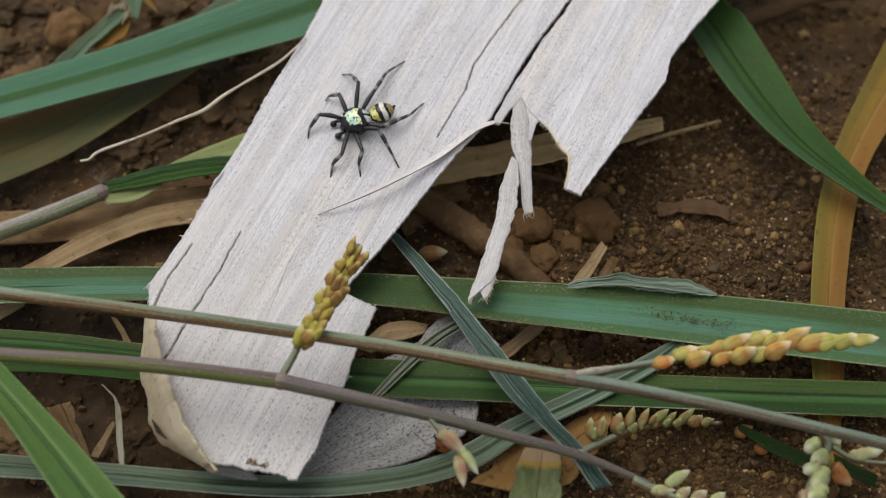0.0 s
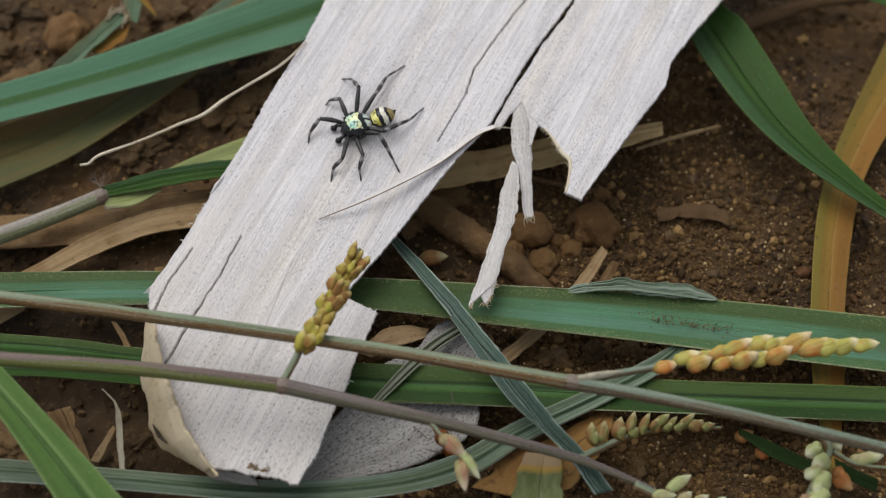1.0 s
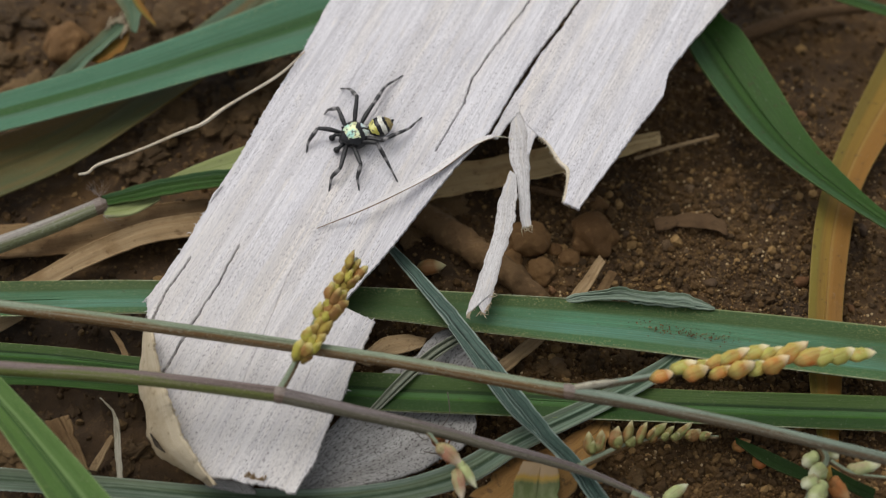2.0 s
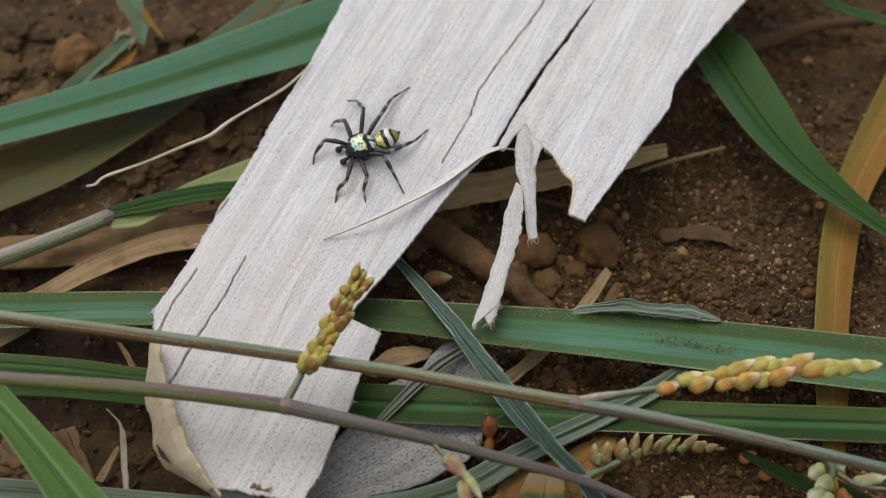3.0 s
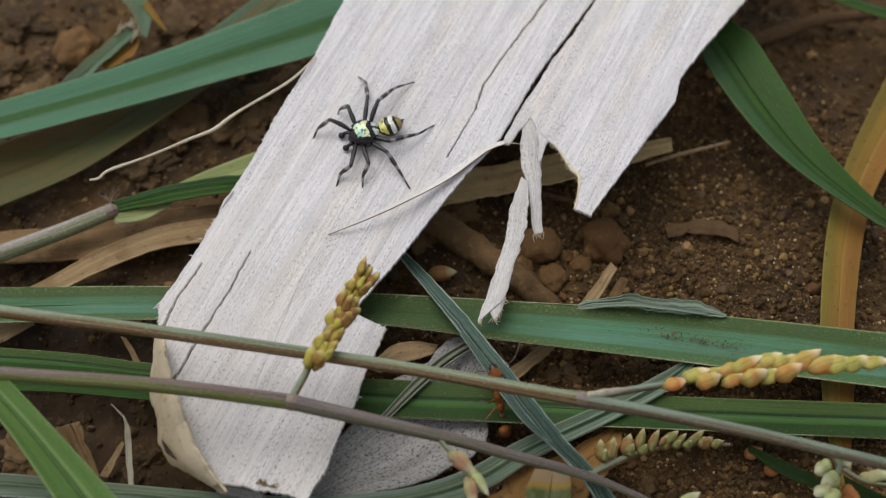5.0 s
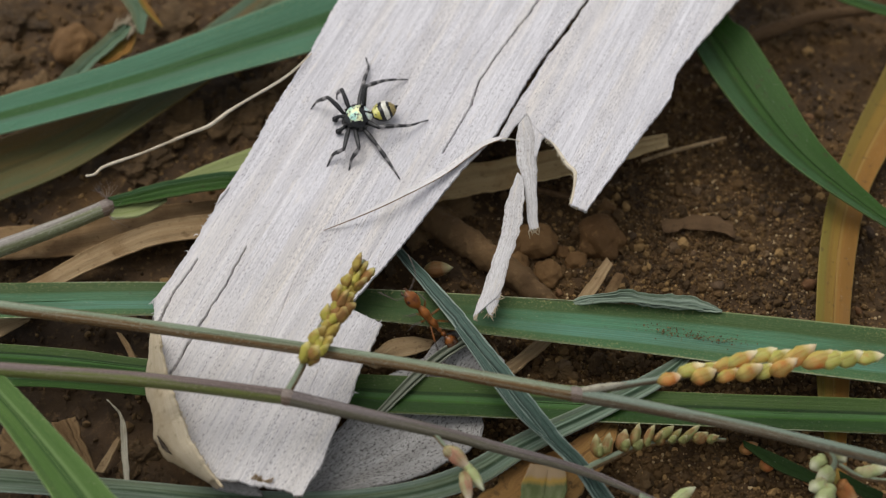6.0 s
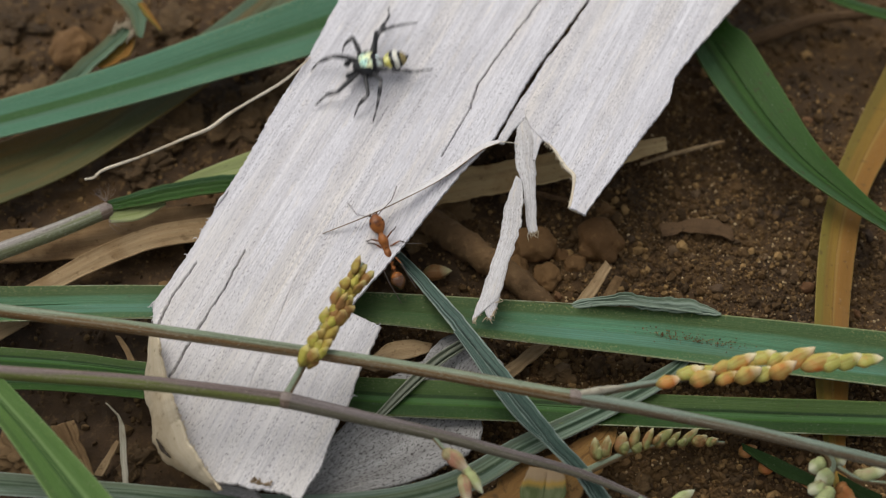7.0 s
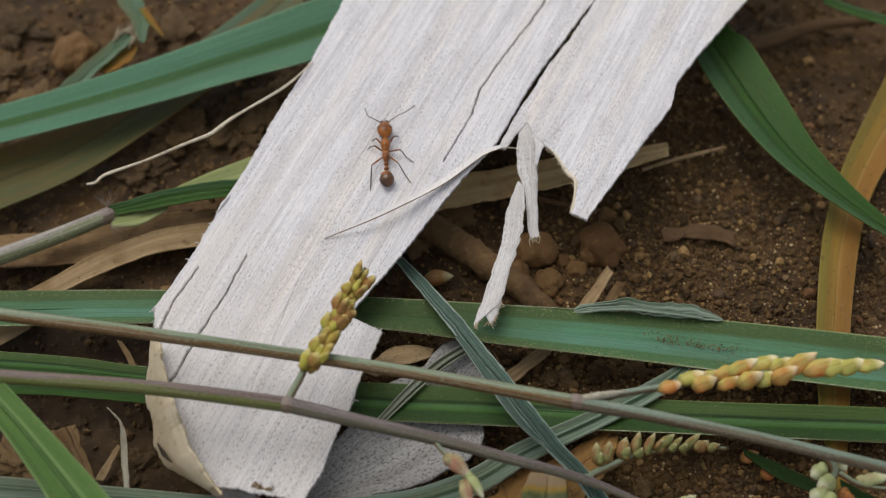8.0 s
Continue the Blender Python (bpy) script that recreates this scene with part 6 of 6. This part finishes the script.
# ---- the ant (its own space: x ahead, z up) ----
def build_ant():
    a = thing("ant", (0, 0, 0), "amber-brown ant with a darker banded abdomen", "ant")
    v, f, uv = egg(2.45, 1.75, 1.2, 18, 18, 1.0)
    v = v * np.stack([np.ones(len(v)), 0.86 + 0.08 * v[:, 0], np.ones(len(v))], 1)  # widest at the jaws
    head = part("head", turned((v, f, uv), pose(1.65, 0, 1.05)), AMBER, a, local=True)
    for y in (-0.66, 0.66):
        part("eye", turned(lump(0.14, 1, 0, 2), pose(3.1, y, 1.3)), BLACK, head, local=True)
        part("jaw", tube([(3.85, y * 0.5, 0.95), (4.2, y * 0.5, 0.85), (4.35, y * 0.15, 0.85)], [0.14, 0.12, 0.04], 8, 6), AMBER_DARK, head, local=True)
        part("antenna", tube([(3.75, y * 0.5, 1.2), (4.1, y * 1.5, 1.45), (4.45, y * (2.5 if y > 0 else 2.6), 1.6), (4.75, y * (2.75 if y > 0 else 3.4), 1.5), (5.5, y * (2.95 if y > 0 else 4.4), 1.1), (6.2, y * (3.2 if y > 0 else 5.2), 0.7)], [0.06, 0.05, 0.045, 0.05, 0.055, 0.065], 40, 6), ANT_LEG, head, local=True)
    thorax = part("thorax", tube([(2.15, 0, 1.0), (1.75, 0, 1.0), (1.3, 0, 1.06), (0.8, 0, 1.08), (0.3, 0, 1.0), (-0.1, 0, 0.95), (-0.6, 0, 1.02), (-1.0, 0, 0.98), (-1.25, 0, 0.9)], [0.26, 0.3, 0.48, 0.53, 0.42, 0.35, 0.42, 0.36, 0.16], 50, 14), AMBER, a, local=True)
    part("thorax_seam", tube([(0.15, -0.36, 1.0), (0.12, 0, 1.4), (0.15, 0.36, 1.0)], [0.03, 0.045, 0.03], 14, 6), AMBER_DARK, thorax, local=True)
    part("waist_knot", turned(lump(0.25, 3, 0.05, 2, (0.8, 1, 1.15)), pose(-1.55, 0, 0.98)), AMBER, a, local=True)
    part("waist_knot", turned(lump(0.29, 4, 0.05, 2, (0.8, 1, 1.05)), pose(-2.15, 0, 0.98)), AMBER, a, local=True)
    part("waist", tube([(-0.9, 0, 0.9), (-1.5, 0, 0.88), (-2.7, 0, 0.95)], [0.2, 0.15, 0.18], 8, 7), AMBER, a, local=True)
    gaster = part("abdomen", turned(egg(2.15, 1.6, 1.4, 24, 22, 1.0), aim((-2.45, 0, 1.0), (-4.6, 0, 1.0))), AMBER_DARK, a, local=True)
    part("abdomen_plate", turned(egg(1.2, 1.32, 1.18, 18, 10, 1.0), aim((-2.55, 0, 1.1), (-3.75, 0, 1.12))), AMBER, gaster, local=True)
    return a


ANT_LEGS = [  # hip, knee, shin, foot
    [(1.1, 0.35, 0.8), (1.7, 0.95, 1.3), (1.9, 1.3, 0.7), (2.3, 1.7, 0.05)],
    [(1.1, -0.35, 0.8), (1.8, -0.95, 1.3), (2.2, -1.3, 0.7), (2.7, -1.6, 0.05)],
    [(0.3, 0.35, 0.8), (0.75, 1.2, 1.3), (0.95, 1.7, 0.7), (0.85, 2.4, 0.05)],
    [(0.2, -0.35, 0.8), (0.0, -1.6, 1.3), (-0.7, -2.3, 0.6), (-1.4, -3.5, 0.05)],
    [(-0.5, 0.35, 0.8), (-1.8, 1.55, 1.35), (-3.2, 1.75, 0.7), (-5.6, 1.95, 0.05)],
    [(-0.5, -0.35, 0.8), (-1.7, -1.3, 1.3), (-3.1, -2.1, 0.6), (-4.3, -2.9, 0.05)],
]


def ant_leg(ant, joints):
    base = np.array(joints[0])
    p = [np.array(q) - base for q in joints]
    leg = part("leg", tube([p[0], p[0] * 0.5 + p[1] * 0.5, p[1]], [0.08, 0.1, 0.075], 12, 7), AMBER, ant, local=True)
    leg.location = Vector(base) * MM
    part("shin", tube([p[1], p[1] * 0.5 + p[2] * 0.5, p[2], p[3]], [0.07, 0.075, 0.05, 0.03], 16, 6), ANT_LEG, leg, local=True)
    return leg


ant = build_ant()
ant_legs = [ant_leg(ant, j) for j in ANT_LEGS]


# ---- what moves ----
def on_plank(u, v, turn, lift=0.3, pitch=0.0):
    """A pose standing on the sheath, from mm along and across it."""
    m = PLANK @ pose(u, v, lift, 0, pitch, turn)
    m.translation *= MM
    return m


def in_place(x, y, z, rx, ry, rz):
    return pose(x * MM, y * MM, z * MM, rx, ry, rz)


SECOND_STAND = [  # foot and knee, mm ahead and to its left
    ((4.35, -3.30), (2.52, -2.65)), ((1.28, -3.77), (0.68, -3.15)), ((-3.30, -8.88), (-2.28, -3.97)), ((-7.04, -4.26), (-3.23, -2.57)),
    ((4.43, 4.85), (1.54, 3.09)), ((2.16, 5.96), (0.35, 3.97)), ((-3.16, 9.00), (-2.08, 4.59)), ((-7.85, 1.74), (-2.83, 2.27)),
]
THIRD_STAND = [
    ((5.98, 0.29), (3.72, -1.24)), ((1.80, -3.49), (0.46, -3.27)), ((-2.04, -8.84), (-1.64, -3.87)), ((-7.29, -4.58), (-2.53, -2.21)),
    ((5.33, 5.06), (2.79, 4.42)), ((3.30, 5.42), (0.78, 4.78)), ((-1.32, 7.17), (-1.67, 4.41)), ((-7.13, 2.33), (-3.71, 2.65)),
]


def bent(joints, foot, knee):
    """The poses of a leg and its shin that set the foot down at that place, the knee near the one given."""
    hip, old_knee, _, old_foot = (Vector(q) for q in joints)
    goal, hint = Vector((*foot, 0.08)) - hip, Vector((*knee, 1.75)) - hip
    upper, lower = (old_knee - hip).length, (old_foot - old_knee).length
    d = min(max(goal.length, abs(upper - lower) + 0.05), upper + lower - 0.02)
    way = goal.normalized()
    along = (upper**2 - lower**2 + d**2) / (2 * d)
    out = (hint - way * hint.dot(way)).normalized()
    at = way * along + out * math.sqrt(max(upper**2 - along**2, 0.0))
    leg_turn = (old_knee - hip).rotation_difference(at)
    shin_turn = (leg_turn @ (old_foot - old_knee)).rotation_difference(way * d - at)
    shin_local = leg_turn.inverted() @ shin_turn @ leg_turn
    return (Matrix.LocRotScale(hip * MM, leg_turn, None), Matrix.LocRotScale((old_knee - hip) * MM, shin_local, None))


def motions():
    walk(spider, [
        (0, on_plank(23.03, -1.20, 135.8, 0.25)),
        (1.7, on_plank(23.03, -1.20, 135.8, 0.25)),
        (4.7, on_plank(23.03, -1.20, 135.8, 0.25)),
        (5.4, on_plank(25.09, 0.40, 131.0, 0.25)),
        (6.6, on_plank(25.09, 0.40, 131.0, 0.25)),
        (6.72, on_plank(28.82, 1.52, 131.3, 0.25)),
        (6.9, on_plank(28.82, 1.52, 131.3, 0.25)),
        (7, on_plank(32.2, 2.6, 125, 0.8)),
        (7.13, on_plank(34.57, 2.67, 132.0, 0.9)),
        (7.2, on_plank(34.57, 2.67, 132.0, 0.9)),
        (7.3, on_plank(54.17, 2.37, 97.9, 2.5)),
        (7.4, on_plank(58.17, 1.57, 87.9, 0.25)),
        (8, on_plank(58.17, 1.57, 87.9, 0.25)),
    ])
    for n, (leg, shin) in enumerate(legs):
        hip, knee, _, foot = SPIDER_LEGS[n]
        rest = (Matrix.Translation(Vector(hip) * MM), Matrix.Translation((Vector(knee) - Vector(hip)) * MM))
        second, third = (bent(SPIDER_LEGS[n], *stand[n]) for stand in (SECOND_STAND, THIRD_STAND))
        kick = Matrix.Rotation(radians(14 if n % 2 else -14), 4, "Z")
        for k, ob in enumerate((leg, shin)):
            b = third[k]
            c = b @ kick if k == 0 else b
            walk(ob, [(0, rest[k]), (4.7, rest[k]), (5.0, rest[k].lerp(second[k], 0.5)), (5.4, second[k]), (6.6, second[k]), (6.72, b), (6.9, b), (7.0, c), (7.13, b), (7.2, b), (7.3, c), (7.4, b), (8.0, b)])

    walk(ant, [
        (0, in_place(1.66, -23.85, 0.17, 0.0, -61.1, 136.3)),
        (2.6, in_place(1.38, -21.53, 0.17, 0.0, -61.1, 136.9)),
        (2.8, in_place(4.79, -21.51, 0.55, 0.0, -60.0, 107.0)),
        (3, in_place(5.65, -20.61, 1.59, 0.0, -47.9, 90.3)),
        (3.2, in_place(5.68, -18.55, 3.58, 0.0, -53.1, 85.7)),
        (3.4, in_place(7.5, -18.9, 3.77, 0.0, -58.0, 83.9)),
        (3.8, in_place(7.2, -18.60, 3.84, 0.0, -56.7, 90.1)),
        (4.3, in_place(6.51, -18.14, 3.93, 0.0, -56.0, 88.7)),
        (4.7, in_place(6.35, -17.71, 4.11, 0.0, -60.4, 91.9)),
        (5.2, in_place(5.17, -15.00, 3.94, 0.0, -53.7, 121.5)),
        (5.5, in_place(3.61, -13.10, 3.86, 0.0, -51.7, 137.1)),
        (5.8, in_place(1.58, -10.88, 3.83, 0.0, -44.4, 148.3)),
        (6, in_place(-1.04, -8.14, 5.07, 0.0, -40.7, 147.3)),
        (6.2, in_place(-2.50, -6.49, 5.77, 0.0, -40.5, 147.9)),
        (6.5, in_place(-3.56, -3.97, 6.43, 0.0, -44.3, 145.5)),
        (6.65, in_place(-4.27, -3.08, 7.01, 0.0, -43.3, 144.3)),
        (6.8, in_place(-5.06, -1.85, 7.68, 0.0, -44.5, 142.8)),
        (6.9, in_place(-5.19, -1.53, 8.05, 0.0, -45.5, 133.6)),
        (7, in_place(-5.05, -0.64, 7.50, -4.0, -22.6, 112.1)),
        (7.1, in_place(-4.79, 0.49, 7.97, -3.1, -10.4, 101.1)),
        (7.2, in_place(-4.60, 1.41, 8.31, -2.5, -4.4, 92.9)),
        (7.4, in_place(-4.63, 2.40, 8.38, -2.3, -4.5, 90.2)),
        (7.5, in_place(-4.98, 3.94, 8.49, -2.8, -4.1, 98.1)),
        (7.6, in_place(-5.86, 7.58, 8.74, -2.5, -4.3, 93.8)),
        (7.7, in_place(-5.77, 9.13, 8.87, -2.5, -4.3, 93.2)),
        (7.8, in_place(-5.59, 11.33, 9.04, -2.4, -4.4, 92.0)),
        (8, in_place(-5.37, 11.56, 9.07, -2.5, -4.3, 93.0)),
    ])
    for n, (leg, hip) in enumerate(zip(ant_legs, ANT_LEGS)):
        phase = math.pi * ((n // 2 + n) % 2)
        rows = [(0.0, in_place(*hip[0], 0, 0, 0)), (2.6, in_place(*hip[0], 0, 0, 0))]
        for k in range(1, 51):  # a stepping gait until it stops on the sheath
            t = 2.6 + 0.1 * k
            swing = 17 * math.sin(t * 11 + phase)
            rows.append((t, in_place(*hip[0], 0, 0, swing)))
        rows += [(7.8, in_place(*hip[0], 0, 0, 0)), (8.0, in_place(*hip[0], 0, 0, 0))]
        walk(leg, rows)


motions()
